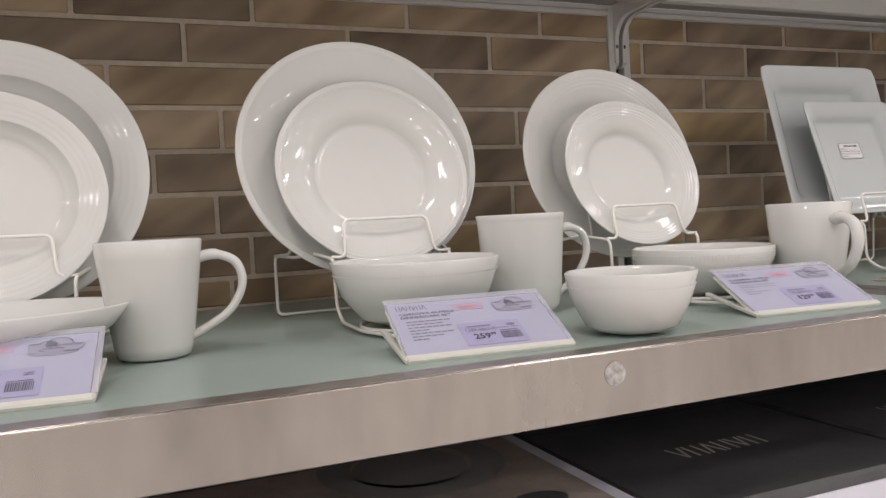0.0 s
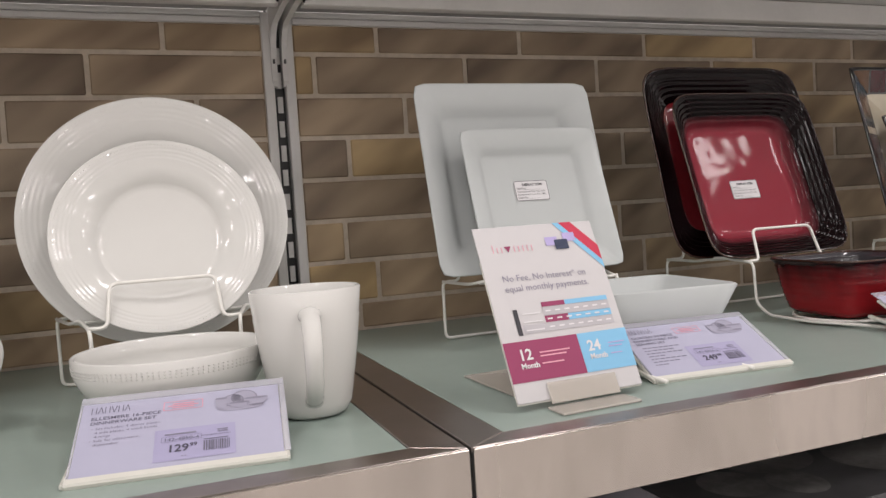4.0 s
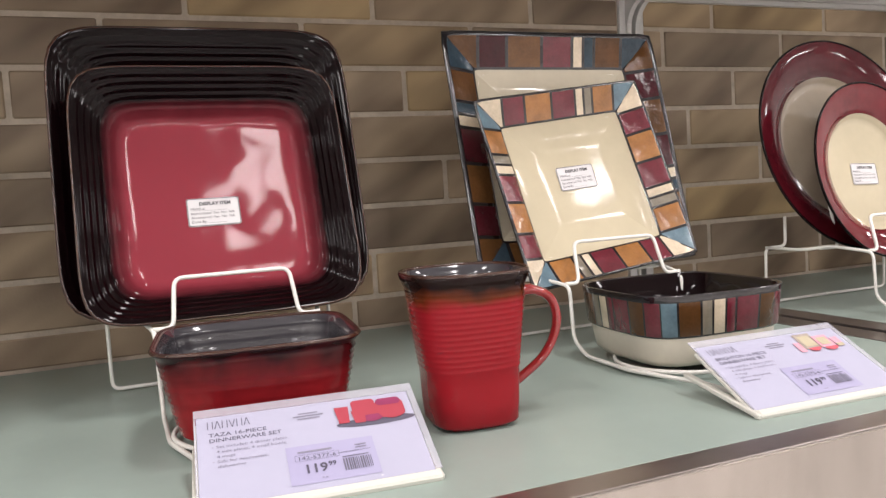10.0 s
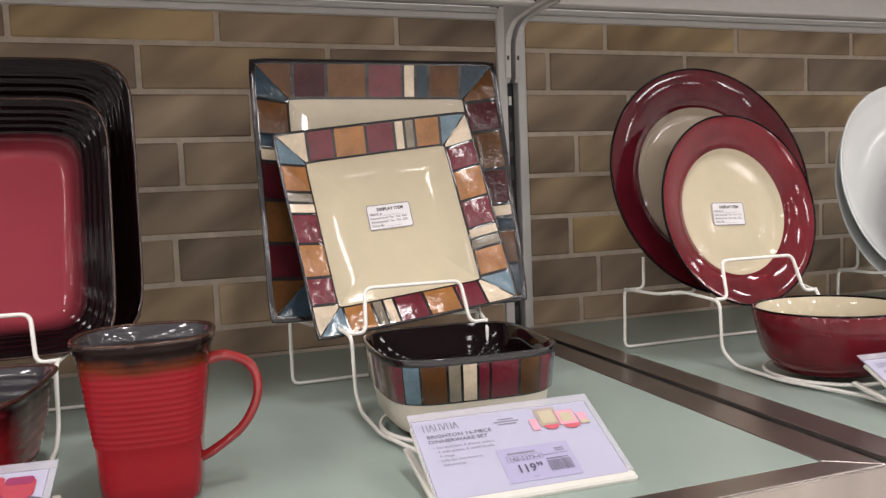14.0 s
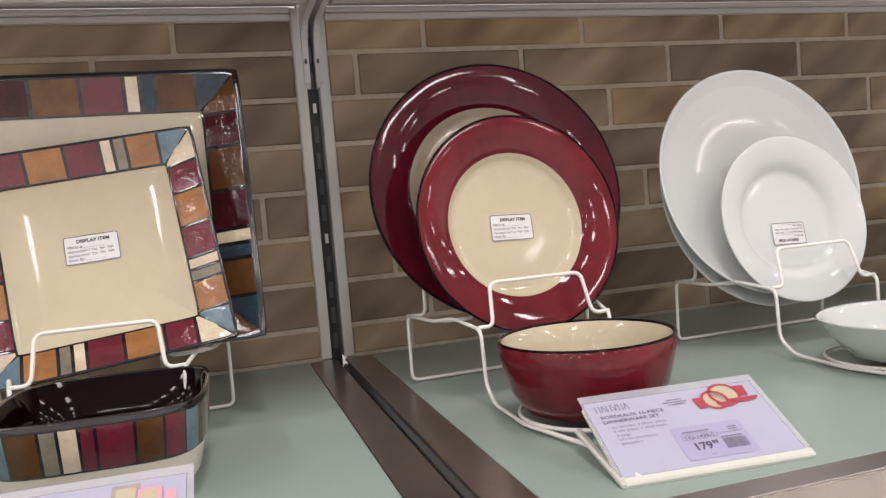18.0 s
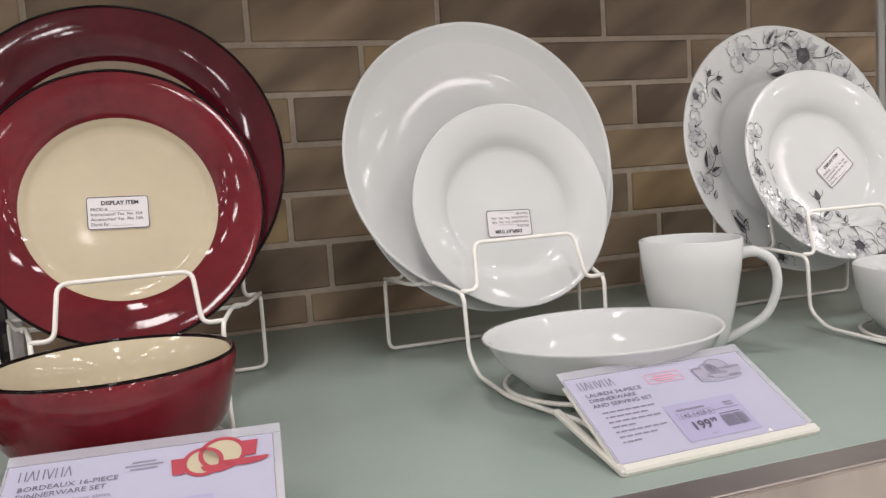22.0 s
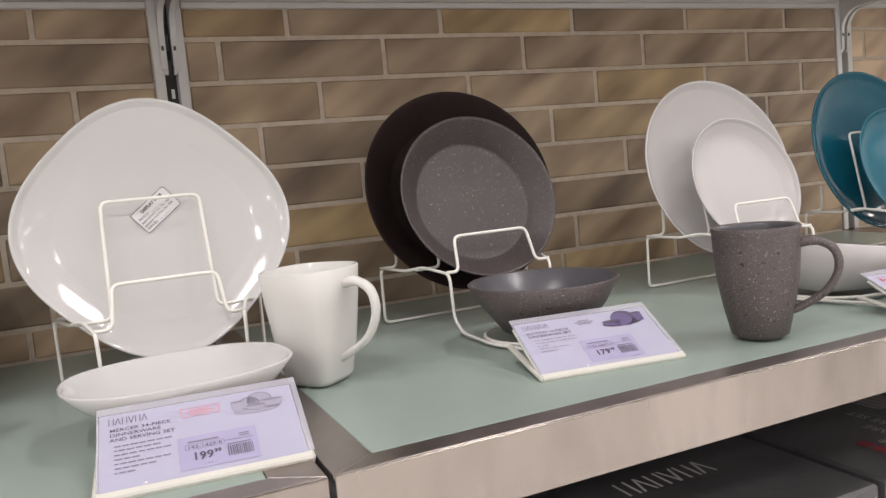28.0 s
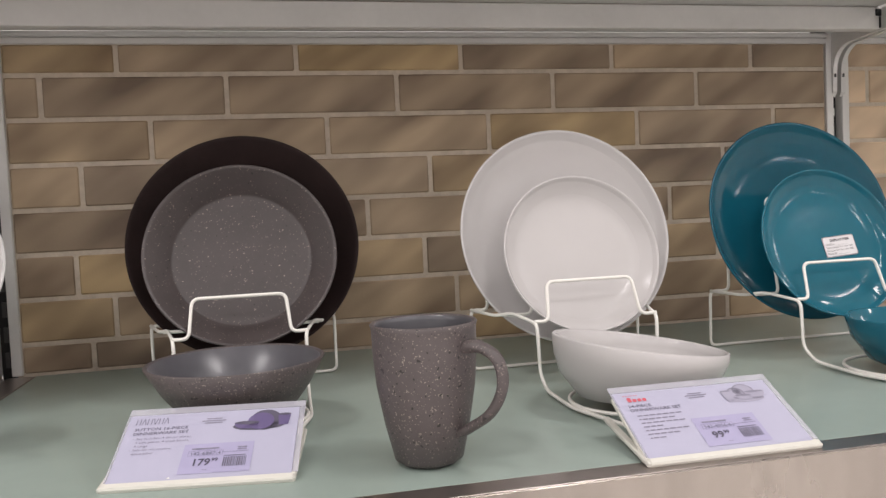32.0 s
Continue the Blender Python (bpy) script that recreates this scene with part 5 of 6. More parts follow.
bowl(0.593, -0.385, prof, ["taza_side", "brown_edge", "grey_inside"], "rounded square ribbed red and black bowl on a wire ring", p=5.0, turn=-6,
     slots=(0, 1, 2), edge="brown_edge", wall=0.0045)
prof = [(0.0295, 0), (0.0312, 0.004), (0.0322, 0.018), (0.0330, 0.034)]
prof += [(0.0336 + 0.000168 * i + 0.0006 * math.sin(i * math.pi / 3) ** 2, 0.044 + 0.0014 * i) for i in range(46)] + [(0.0436, 0.112), (0.0452, 0.118)]
prof = [(r * 1.02, h * 0.935) for r, h in prof]
mug(0.7355, -0.446, prof, ["taza_mug", "brown_edge", "grey_inside"], "squarish red mug with a dark brown ribbed rim", (0.022, 0.090, 0.031), -6, p=3.8, top_p=2.6,
    slots=(0, 1, 2), edge="brown_edge", handle_mat="red_well", thick=0.0047)

# mosaic set
SEQ = ["b_blue", "b_ochre", "b_grey", "b_cream", "b_wine", "b_ochre", "b_wine", "b_cream"]
WID = [0.29, 0.25, 0.10, 0.10, 0.27, 0.30, 0.24, 0.30]
run, cut = -1.0, []
for w in WID[:-1]:
    run += 2 * w / sum(WID)
    cut.append(run)
SEQ2 = ["b_slate", "b_brown", "b_slate", "b_cream", "b_deep", "b_brown", "b_deep", "b_brown"]
SEQ3 = ["b_slate", "b_brown", "b_slate", "b_cream", "b_wine", "b_tan", "b_deep", "b_brown"]
mosaic_plate(0.978, -0.212, 0.2105, 0.2745, BIG, [cut] * 4, [SEQ2, SEQ3, SEQ2, SEQ2], 0, "large square plate with a rim of painted colour blocks", "cream_mid")
mosaic_plate(0.9715, -0.251, 0.1745, 0.2115, SMALL, [cut] * 4, [SEQ] * 4, 6.4, "small square cream plate with a painted block rim and sticker", "cream",
             sticker=(-0.002, 0.008, -2))


def mosaic_bowl(x, y, turn):
    cuts = [-0.72, -0.40, -0.24, -0.06, 0.08, 0.42, 0.70]
    cols = ["b_blue", "b_brown", "b_grey", "b_cream", "b_wine", "b_wine", "b_brown", "b_wine"]
    side = block_sides(cuts, 0.03)
    n = len(side)
    prof = [(0.056, 0.0), (0.0605, 0.0012), (0.0655, 0.006), (0.0690, 0.024), (0.0695, 0.0252), (0.0714, 0.0270), (0.0742, 0.054), (0.0755, 0.0590),
            (0.0750, 0.0600), (0.0722, 0.0590), (0.068, 0.03), (0.062, 0.010), (0.02, 0.007)]
    rings = [ring(r, r, h * 1.08, 4.2, angles=[k * math.pi / 2 + math.atan(u) for k in range(4) for u, _ in side]) for r, h in prof]
    swell(rings, side, {5: 0.0006, 6: 0.0006}, True)
    mats = PAINT + ["cream_out", "black_glaze"]

    def slot(k, i, s):
        if k < 4:
            return 10
        if k == 4:
            return 6
        if k >= 6:
            return 6 if k < 9 else 11
        kind = side[i % n][1]
        return 6 if kind < 0 else PAINT.index(cols[kind])
    t = thing("bowl", pose(x, y, Z + 0.0065, 0, 0, turn), "rounded square bowl with painted colour blocks over a cream base", "bowl", "mosaic dinnerware")
    part("basin", loft("basin", rings, mats, slots=[0] * len(rings), face_slot=slot), t)
    return t


mosaic_bowl(0.984, -0.374, -3)

# burgundy set
BG = ["burgundy", "black_glaze", "burgundy", "cream_dark"]
round_plate(1.366, -0.236, 0.201, 0.277, BIG, BG, "large burgundy plate with a taupe middle on a wire stand", 0.64, 0.022, slots=(0, 1, 2, 3), edge="black_glaze")
round_plate(1.3705, -0.278, 0.1655, 0.2212, 12.0, ["burgundy_light", "black_glaze", "burgundy_light", "cream"], "small burgundy plate with a cream middle and a sticker", 0.635, 0.020,
            slots=(0, 1, 2, 3), edge="black_glaze", sticker=(-0.003, -0.002, -2), yaw=4)
bowl(1.366, -0.410, [(0.045, 0), (0.056, 0.006), (0.068, 0.024), (0.0735, 0.046), (0.0762, 0.064)], ["burgundy_light", "black_glaze", "cream"],
     "burgundy bowl with a cream inside on a wire ring", slots=(0, 1, 2), edge="black_glaze", ratio=0.92)

# plain white coupe set
round_plate(1.702, -0.222, 0.168, 0.268, BIG, C, "white plate standing behind a larger one", 0.72, 0.024, p=2.0)
round_plate(1.6888, -0.2426, 0.1866, 0.2682, 14.2, C, "large plain white coupe plate on a wire stand", 0.60, 0.020, coupe=6)
round_plate(1.7034, -0.2745, 0.1405, 0.1912, 13.4, C, "small plain white plate with an upside down sticker", 0.63, 0.018, sticker=(0.000, -0.015, 178, 0.95))
bowl(1.709, -0.420, [(0.050, 0), (0.062, 0.006), (0.083, 0.026), (0.091, 0.040), (0.094, 0.042)], C, "wide shallow white bowl on a wire ring", ratio=0.82, wall=0.0035)
mug(1.831, -0.359, [(0.022, 0), (0.0262, 0.004), (0.0315, 0.022), (0.0375, 0.05), (0.0418, 0.078), (0.0435, 0.101)], C, "plain white porcelain mug", (0.013, 0.087, 0.027), -35)

# flowered set
big = round_plate(2.049, -0.243, 0.1757, 0.2749, 13.9, C, "large white plate with charcoal flowers on its rim", 0.60, 0.020)
small = round_plate(2.0474, -0.2965, 0.1569, 0.2049, SMALL, C, "small white plate with charcoal flowers and a slanted sticker", 0.62, 0.018, sticker=(0.018, -0.001, 34, 0.95))
print_on(big, 3, [("f", 0.040, 0.104, 0.031, 0.4), ("p", -0.041, 0.106, 0.020, 0.2), ("p", 0.004, 0.124, 0.014, 1.2), ("t", -0.030, 0.112, 0.050, -0.1), ("l", 0.020, 0.092, 0.026, 3.3),
                  ("t", 0.052, 0.100, 0.034, -0.1), ("p", 0.090, 0.078, 0.024, 2.0), ("p", 0.108, 0.046, 0.020, 0.6), ("l", 0.104, 0.062, 0.018, -1.3), ("t", 0.118, 0.030, 0.030, -1.4),
                  ("p", 0.118, -0.012, 0.018, 1.0), ("b", -0.092, 0.082, 0.008, 1.1), ("b", -0.080, 0.080, 0.008, 0.2), ("l", -0.088, 0.070, 0.018, -0.9), ("f", -0.113, 0.060, 0.013, 2.4),
                  ("p", -0.119, 0.028, 0.016, 1.5), ("p", -0.122, 0.010, 0.013, 0.4), ("b", -0.096, -0.002, 0.011, 1.2), ("l", -0.110, -0.020, 0.024, 1.4), ("l", -0.108, -0.024, 0.018, 0.4),
                  ("p", -0.122, -0.030, 0.014, 2.7), ("l", -0.112, -0.050, 0.010, 1.0), ("l", -0.076, -0.086, 0.026, 2.2), ("l", -0.080, -0.104, 0.024, 2.5), ("t", -0.086, -0.100, 0.026, 1.1),
                  ("f", -0.045, -0.118, 0.014, 0.7)], plate_map(0.270, 0.020, 0.60))
print_on(small, 8, [("p", -0.083, 0.034, 0.013, 0.9), ("t", -0.088, 0.020, 0.020, 4.4), ("f", -0.090, -0.004, 0.010, 1.8), ("b", -0.066, 0.001, 0.009, 1.4), ("t", -0.068, -0.020, 0.034, 4.4),
                    ("f", -0.052, -0.054, 0.021, 0.3), ("p", -0.077, -0.044, 0.018, 1.1), ("p", -0.052, -0.078, 0.020, 2.0), ("p", -0.086, -0.026, 0.012, 0.0), ("p", -0.034, -0.070, 0.018, 0.6),
                    ("b", -0.014, -0.034, 0.010, 1.6), ("l", -0.014, -0.056, 0.016, 0.6), ("l", -0.016, -0.058, 0.016, 2.6), ("f", 0.007, -0.088, 0.020, 0.8), ("p", -0.018, -0.088, 0.018, 1.6),
                    ("t", 0.012, -0.078, 0.022, 1.4), ("p", 0.045, -0.084, 0.014, 1.1), ("p", 0.062, -0.074, 0.010, 0.2)], plate_map(0.207, 0.018, 0.62))
prof = [(0.040, 0), (0.048, 0.005), (0.0595, 0.020), (0.065, 0.040), (0.0672, 0.060)]
b = bowl(2.036, -0.425, prof, C, "white bowl with charcoal flowers on a wire ring", wall=0.0035)


def round_about(*spots):
    return [(k, 0.045 * radians(a), h, s, t) for k, a, h, s, t in spots]


print_on(b, 11, round_about(("f", -103, 0.030, 0.0155, 1.0), ("l", -104, 0.0545, 0.014, 2.95), ("l", -97, 0.053, 0.012, 0.9), ("t", -90, 0.046, 0.024, 0.1), ("p", -84, 0.036, 0.013, 0.3),
                            ("p", -112, 0.026, 0.010, 2.2), ("p", -66, 0.030, 0.012, 1.2), ("p", -48, 0.040, 0.011, 0.9), ("b", -58, 0.028, 0.008, 0.6), ("f", 25, 0.03, 0.014, 1.0)), wall_map(prof))
prof = [(0.034, 0), (0.0365, 0.006), (0.042, 0.05), (0.0455, 0.085), (0.0475, 0.101)]
m_ = mug(2.159, -0.358, prof, C, "white mug covered in charcoal flowers", (0.018, 0.084, 0.024), 18)
print_on(m_, 17, round_about(("f", -102, 0.050, 0.021, 0.5), ("t", -112, 0.070, 0.034, 2.8), ("l", -108, 0.074, 0.020, 1.6), ("t", -104, 0.072, 0.034, 0.5), ("p", -80, 0.054, 0.019, 1.1),
                             ("p", -98, 0.026, 0.018, 0.0), ("f", -68, 0.070, 0.015, 2.0), ("l", -66, 0.046, 0.016, 1.0), ("p", -60, 0.034, 0.018, 1.0), ("b", -72, 0.020, 0.009, 4.2),
                             ("l", -110, 0.016, 0.014, 4.0), ("f", -50, 0.052, 0.016, 0.2), ("p", -145, 0.045, 0.018, 2.0), ("p", -165, 0.075, 0.016, 1.0), ("b", -140, 0.090, 0.009, 1.2),
                             ("l", -60, 0.088, 0.014, 1.8)), wall_map(prof))

# soft square white set
round_plate(2.385, -0.2326, 0.1594, 0.2531, 12.1, "white_mid", "white soft-cornered square plate stood on its corner with a sticker", 0.66, 0.014, coupe=10, p=2.6, spin=45,
            sticker=(0.0142, 0.0130, -6, 1.0))
bowl(2.374, -0.418, [(0.040, 0), (0.052, 0.006), (0.078, 0.024), (0.092, 0.040)], "white_mid", "wide shallow white bowl with a soft square rim", ratio=0.78, p=2.5, turn=4)
mug(2.503, -0.369, [(0.0235, 0), (0.0265, 0.006), (0.0325, 0.04), (0.0385, 0.08), (0.0425, 0.108)], W, "tapered white mug with a squarish body", (0.024, 0.094, 0.030), -52, p=5.0, top_p=2.8)

# grey speckled set
round_plate(2.7594, -0.186, 0.164, 0.261, BIG, "dark_brown", "large matt black-brown plate on a wire stand", 0.70, 0.026, cone=True)
round_plate(2.757, -0.239, 0.156, 0.2056, SMALL, "speckle", "small dark grey speckled plate before a larger one", 0.735, 0.026, cone=True)
bowl(2.752, -0.375, [(0.036, 0), (0.046, 0.006), (0.066, 0.032), (0.0805, 0.057)], ["speckle_mug", "speckle_mug", "slate_matt"], "dark grey speckled bowl on a wire ring", slots=(0, 1, 2))
mug(2.900, -0.528, [(0.0235, 0), (0.0265, 0.004), (0.0325, 0.03), (0.0378, 0.06), (0.0396, 0.085), (0.0402, 0.1035), (0.0412, 0.107)], ["speckle_mug", "speckle_mug", "slate_matt"],
    "brown-grey speckled stoneware mug on the shelf", (0.026, 0.090, 0.031), -50, slots=(0, 1, 2), thick=0.0055)

# white coupe set with a slanted bowl
V = "white_warm"
round_plate(3.1250, -0.255, 0.158, 0.254, BIG, V, "large smooth white coupe plate on a wire stand", 0.72, 0.020, coupe=7)
round_plate(3.124, -0.302, 0.139, 0.180, SMALL, V, "small smooth white coupe plate before a larger one", 0.74, 0.018, coupe=9)
bowl(3.123, -0.435, [(0.042, 0), (0.061, 0.007), (0.0768, 0.026), (0.0815, 0.040), (0.0825, 0.052)], V, "white bowl with a slanting rim on a wire ring", ratio=0.9, slant=-0.15)

# teal set
round_plate(3.4395, -0.250, 0.161, 0.254, BIG, "teal", "large deep teal glazed plate on a wire stand", 0.72, 0.020, coupe=7)
round_plate(3.4385, -0.303, 0.1345, 0.1825, SMALL, "teal_light", "small bright teal glazed plate with a sticker", 0.74, 0.016, coupe=9, sticker=(0.021, -0.003, 4, 0.95))
bowl(3.448, -0.425, [(0.040, 0), (0.052, 0.008), (0.068, 0.030), (0.074, 0.052)], "teal_light", "teal glazed bowl on a wire ring")

# ---------------------------------------------------------------- leaflet in a clear stand
def leaflet(x, y, turn):
    m = pose(x, y, Z, 0, 0, turn)
    t = thing("leaflet_stand", m, "upright white advertising leaflet in a clear plastic stand", "leaflet stand")
    lean = pose(0, 0, 0.007, 90 - 25.5)
    w, h = 0.0580, 0.150
    part("back_plate", box("back_plate", -w, -0.001, -0.0030, w, h * 0.8, -0.0015, "plastic", 0.0005), t, lean)
    part("foot", box("foot", -0.034, -0.026, 0.0, 0.038, -0.002, 0.0022, "sleeve_warm", 0.0008), t)
    part("front_clip", box("front_clip", -0.030, -0.004, 0.0012, 0.034, 0.013, 0.0024, "sleeve_warm", 0.0005), t, lean)
    part("rear_foot", box("rear_foot", -0.036, 0.05, 0.0, 0.036, 0.150, 0.002, "sleeve_warm", 0.0008), t)
    sheet = part("leaflet", box("leaflet", -w, 0.0, -0.0012, w, h, 0.0, "sign_white", 0.0003), t, lean, "white leaflet with plum and blue print")
    z = 0.0005
    part("plum_field", patch("plum_field", [rect(-w, 0.016, 0.010, 0.049)], "plum", z), sheet)
    part("blue_field", patch("blue_field", [rect(0.0103, 0.016, w, 0.049)], "sky", z), sheet)
    part("red_stripe", patch("red_stripe", [[(0.0250, h), (0.0370, h), (w, h - 0.024), (w, h - 0.038)]], "stripe_red", z), sheet)
    part("blue_stripe", patch("blue_stripe", [[(0.0185, h), (0.0248, h), (w, h - 0.0383), (w, h - 0.0455)]], "sky", z), sheet)
    part("cards_picture", patch("cards_picture", [rect(0.007, h - 0.021, 0.019, h - 0.013), rect(0.025, h - 0.018, 0.037, h - 0.010)], "lilac", z + 0.0003), sheet)
    part("bank_card", patch("bank_card", [round_rect(0.0155, h - 0.025, 0.0285, h - 0.016, 0.001)], "navy", z + 0.0006), sheet)
    strokes = [rect(-0.0445, h - 0.024, -0.0437, h - 0.0165), rect(-0.0405, h - 0.024, -0.0397, h - 0.019), rect(-0.0365, h - 0.024, -0.0357, h - 0.019)]
    strokes += [rect(-0.0245 + i * 0.0042, h - 0.024, -0.0237 + i * 0.0042, h - 0.0185) for i in range(5)]
    part("logo", patch("logo", strokes, "pink", z), sheet)
    part("logo_triangle", patch("logo_triangle", [[(-0.0335, h - 0.0185), (-0.0270, h - 0.0185), (-0.0302, h - 0.0240)]], "plum", z), sheet)
    words("No Fee, No Interest* on", -0.043, h - 0.050, 0.0080, "ink_grey", sheet, z)
    words("equal monthly payments.", -0.043, h - 0.059, 0.0080, "ink_grey", sheet, z)
    part("table_head", patch("table_head", [rect(-0.014, h - 0.0745, 0.008, h - 0.0705), rect(-0.014, h - 0.088, 0.008, h - 0.0825)], "plum", z), sheet)
    part("table_head", patch("table_head", [rect(0.0082, h - 0.0745, 0.050, h - 0.0705), rect(0.0082, h - 0.088, 0.050, h - 0.0825)], "sky", z), sheet)
    part("table_body", patch("table_body", [rect(-0.014, h - 0.0822, 0.050, h - 0.0748), rect(-0.036, h - 0.0955, 0.050, h - 0.0883)], "table_grey", z), sheet)
    cells = [rect(-0.034, h - 0.0795 - i * 0.007, -0.017, h - 0.0785 - i * 0.007) for i in range(3)]
    cells += [rect(-0.012 + i * 0.0091, h - 0.0790 - k * 0.0068, -0.0072 + i * 0.0091, h - 0.0778 - k * 0.0068) for i in range(7) for k in (0, 1, 2)]
    tagged(part("table_print", patch("table_print", cells, "label", z + 0.0003), sheet), kind="stuff")
    part("example_bar", patch("example_bar", [rect(-0.0415, h - 0.0965, -0.0375, h - 0.0745)], "ink", z), sheet)
    words("12", -0.047, 0.0335, 0.0125, "label", sheet, z + 0.0004, 0.0003)
    words("Month", -0.047, 0.0265, 0.0062, "label", sheet, z + 0.0004, 0.0002)
    part("field_print", patch("field_print", [rect(-0.028, 0.0375, 0.0, 0.0386), rect(-0.028, 0.0345, -0.004, 0.0356), rect(-0.028, 0.0285, -0.008, 0.0296)], "pink", z + 0.0004), sheet)
    words("24", 0.017, 0.0335, 0.0125, "label", sheet, z + 0.0004, 0.0003)
    words("Month", 0.017, 0.0265, 0.0062, "label", sheet, z + 0.0004, 0.0002)
    part("field_print", patch("field_print", [rect(0.037, 0.0375, 0.053, 0.0384), rect(0.037, 0.0345, 0.050, 0.0354), rect(0.037, 0.0285, 0.048, 0.0294)], "lilac", z + 0.0004), sheet)
    return t


leaflet(0.1225, -0.548, 2)

# ---------------------------------------------------------------- cartons on the lower shelf
def carton(x0, x1, top, mat, front, logo, depth=0.55, band=0.012, side=""):
    """side: the paler print of the carton's short side; band: how far the top's print folds down over the front."""
    h = top - 0.5805
    t = thing("dinnerware_carton", pose((x0 + x1) / 2, -0.595, 0.5805), "black cardboard dinnerware carton on the lower shelf" if mat == "box_black"
              else "brown printed cardboard dinnerware carton on the lower shelf", "carton", "stock cartons")
    w = (x1 - x0) / 2 - 0.003
    part("carton_body", box("carton_body", -w, 0, 0, w, depth, h, mat, 0.003), t)
    part("front_print", box("front_print", -w + 0.006, -0.0015, 0.01, w - 0.006, 0.0005, h - band, front), t, label="printed carton front")
    if side:
        part("side_print", box("side_print", -w - 0.0015, 0.004, 0.01, -w + 0.0005, depth - 0.006, h - 0.003, side), t, label="pale lavender carton side")
    if logo:
        strokes = mark(-0.054, 0.114, 0.0150, 0.032, 0.0190, 0.0030)
        if logo < 0:
            strokes = [[(-a, 0.256 - b) for a, b in q] for q in strokes]
        part("logo", patch("logo", strokes, "box_grey", h + 0.0006), t)
    part("flap_seam", patch("flap_seam", [rect(-w + 0.004, 0.262, w - 0.004, 0.2645)], "black", h + 0.0005), t)
    return t


TOP = Z - 0.145
first = carton(-0.93, -0.40, Z - 0.140, "box_brown", "box_white", 0)
top = Z - 0.140 - 0.5805 + 0.0006
part("white_border", patch("white_border", [rect(-0.26, 0.002, 0.26, 0.022), rect(0.246, 0.022, 0.26, 0.54)], "box_white", top), first)
part("printed_dish", patch("printed_dish", [[(0.19 + 0.026 * math.cos(k * 0.3), 0.075 + 0.018 * math.sin(k * 0.3)) for k in range(21)]], "box_black", top), first)
for u, v, r0, r1 in ((0.125, 0.225, 0.095, 0.062), (0.12, 0.215, 0.058, 0.0), (-0.11, 0.17, 0.075, 0.050)):
    n = 28
    if r1:
        polys = [[(u + r * math.cos(2 * math.pi * k / n), v + r * math.sin(2 * math.pi * k / n)) for r, k in ((r0, i), (r0, i + 1), (r1, i + 1), (r1, i))] for i in range(n)]
    else:
        polys = [[(u + r0 * math.cos(2 * math.pi * k / n), v + r0 * math.sin(2 * math.pi * k / n)) for k in range(n)]]
    part("printed_plate", patch("printed_plate", polys, "box_ink", Z - 0.140 - 0.5805 + 0.0006), first)
for x0, x1, way, side in ((-0.395, -0.075, -1, ""), (-0.07, 0.218, 1, ""), (0.605, 0.94, 1, ""), (0.945, 1.275, 1, ""), (1.28, 1.62, 1, ""), (1.625, 1.96, -1, ""),
                          (1.965, 2.29, -1, ""), (2.395, 2.665, -1, "box_lavender"), (2.67, 2.975, 1, "")):
    carton(x0, x1, TOP, "box_black", "box_white", way, side=side)
tall = carton(0.223, 0.60, Z - 0.110, "box_black", "box_white", 0, band=0.026, side="box_lavender")
for u, v, a, b in ((-0.115, 0.085, 0.030, 0.034), (-0.062, 0.060, 0.026, 0.030), (-0.040, 0.125, 0.050, 0.042), (0.060, 0.080, 0.050, 0.050)):
    part("printed_plate", patch("printed_plate", [disc(u, v, a, b, 28)], "box_dim", Z - 0.110 - 0.5805 + 0.0006 + 0.0002 * (u > 0)), tall)
last = carton(2.98, 3.305, TOP, "box_black", "box_brown", 0)
up = TOP - 0.5805 + 0.0006
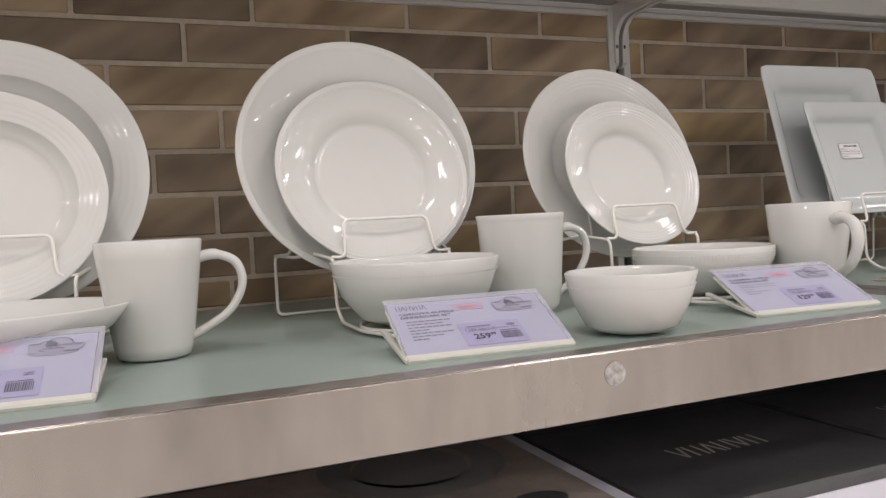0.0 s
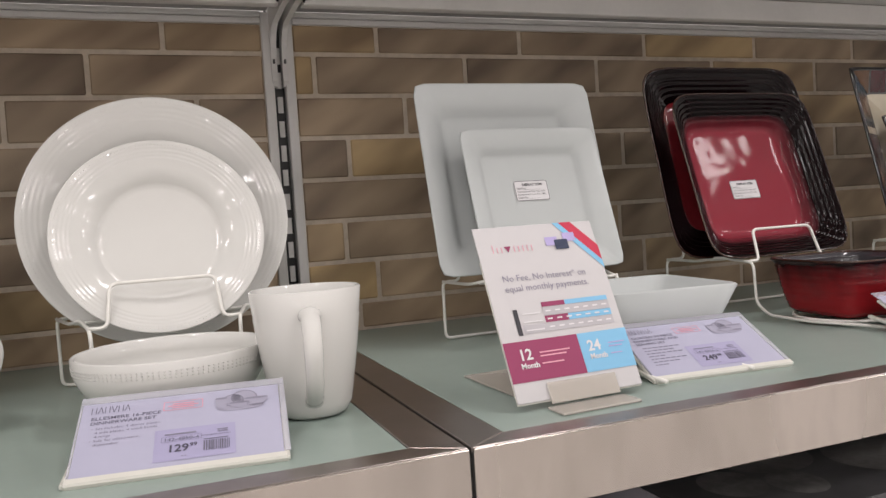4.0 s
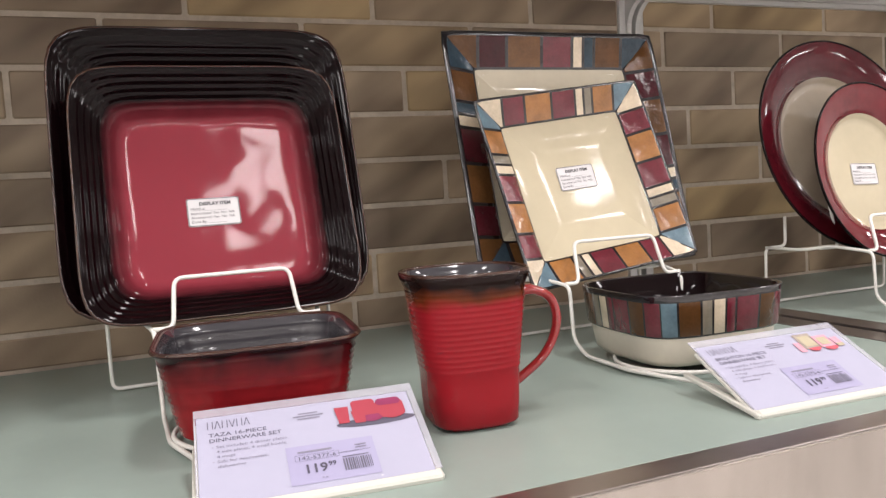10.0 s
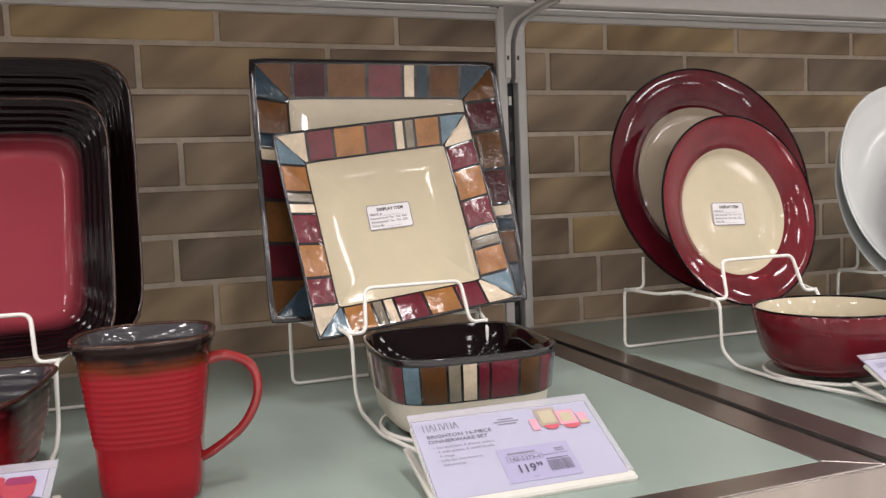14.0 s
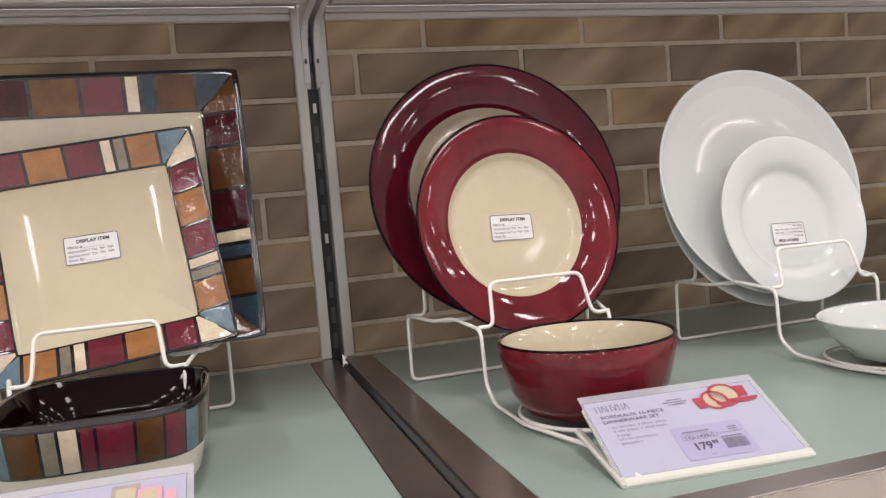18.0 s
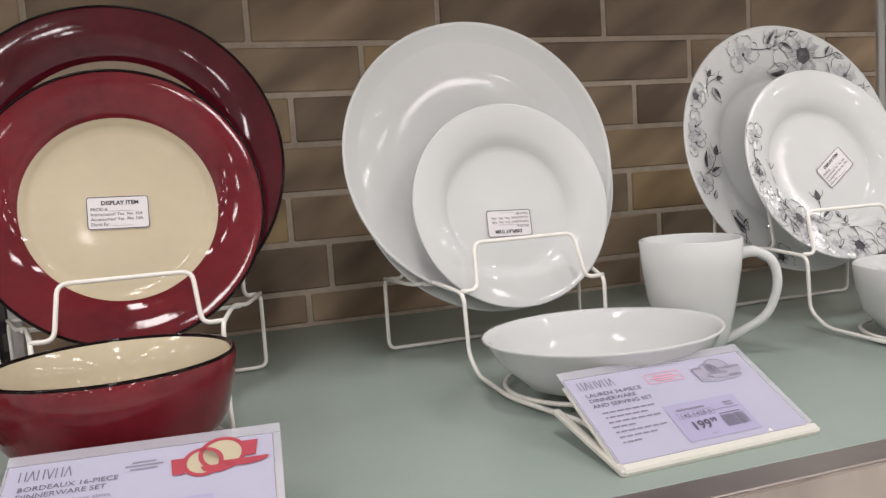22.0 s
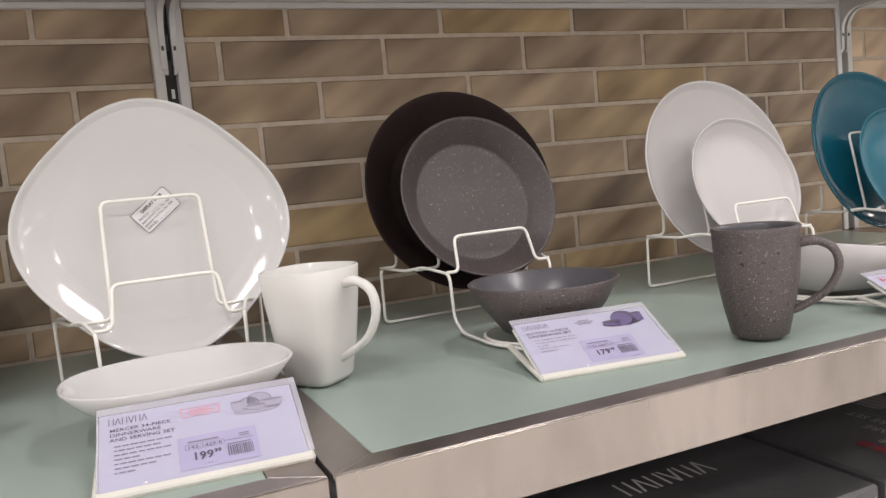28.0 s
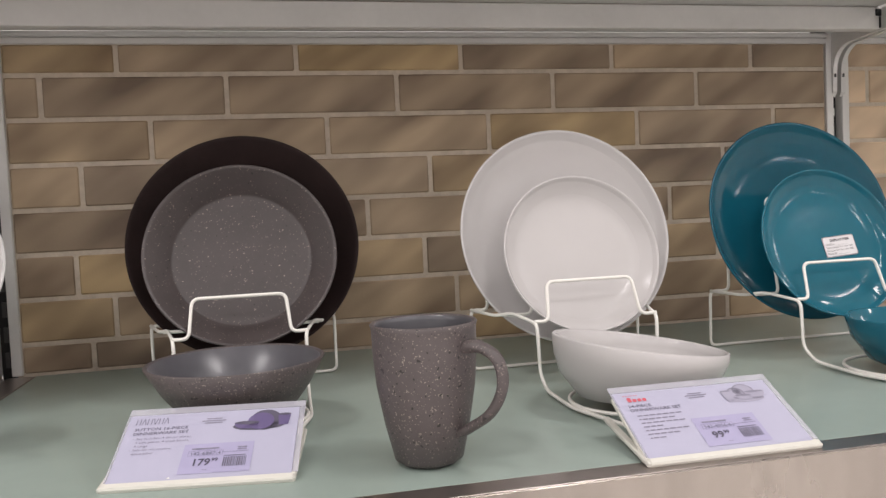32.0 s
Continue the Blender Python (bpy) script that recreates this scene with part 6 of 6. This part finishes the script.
for i, line in enumerate(("24-PIECE", "STONEWARE", "DINNERWARE SET", "SERVICE DE", "VAISSELLE DE")):
    part("lettering", text_mesh(line, 0.0175, "box_text"), last, pose(-0.066 + i * 0.0245 + (0.006 if i > 2 else 0), 0.006, up, 0, 0, 90))
part("rule", patch("rule", [rect(-0.0095, 0.006, -0.0085, 0.15)], "box_ink", up), last)
part("red_mark", patch("red_mark", [round_rect(-0.102, 0.006 + 0.020 * k, -0.090 + (0.003 if k else 0.006), 0.022 + 0.020 * k, 0.003) for k in range(4)], "box_red", up), last)
part("printed_cutlery", patch("printed_cutlery", [round_rect(0.010, 0.135, 0.060, 0.200, 0.012)], "box_ink", up), last)
part("printed_tines", patch("printed_tines", [rect(0.016 + k * 0.011, 0.140, 0.018 + k * 0.011, 0.196) for k in range(4)], "box_black", up + 0.0003), last)
carton(3.31, 3.80, TOP, "box_brown", "box_white", 0)

# a round clear sticker on the fascia
for sx in (-0.456, 2.02):
    t = thing("round_sticker", pose(sx, FRONT - 0.0003, Z - 0.017, 90), "small round frosted sticker on the steel fascia", "sticker", "fascia stickers")
    part("disc", patch("disc", [[(0.0095 * math.cos(i * 0.2618), 0.0095 * math.sin(i * 0.2618)) for i in range(24)]], "sticker_clear"), t)

# ---------------------------------------------------------------- back panels and their tiles
TILE = {}


def tile_mesh(w, h, mat):
    key = (round(w, 3), round(h, 3), mat)
    if key not in TILE:
        TILE[key] = finish("tile", box_bm(-w / 2, -0.0005, -h / 2, w / 2, 0.0065, h / 2, 0.0018), mat)
    return TILE[key]


for k, (x, x1) in enumerate(BAYS):
    w = x1 - x
    panel = back_panel(k, x, w)
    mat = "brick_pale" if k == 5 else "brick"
    pitch = PITCH * w / 1.22
    for z0, z1, s in ROWS:
        s = s * w / 1.22 + TILE_SHIFT[k]
        edges = [0.0195] + [s + pitch * i for i in range(-1, 6) if 0.03 < s + pitch * i < w - 0.035] + [w - 0.0235]
        for i, (a, b) in enumerate(zip(edges, edges[1:])):
            a2, b2 = a + (0.003 if i else 0.0005), b - (0.003 if i < len(edges) - 2 else 0.0005)
            part("tile", tile_mesh(b2 - a2, z1 - z0, mat), panel, pose((a2 + b2) / 2, 0, (z0 + z1) / 2))
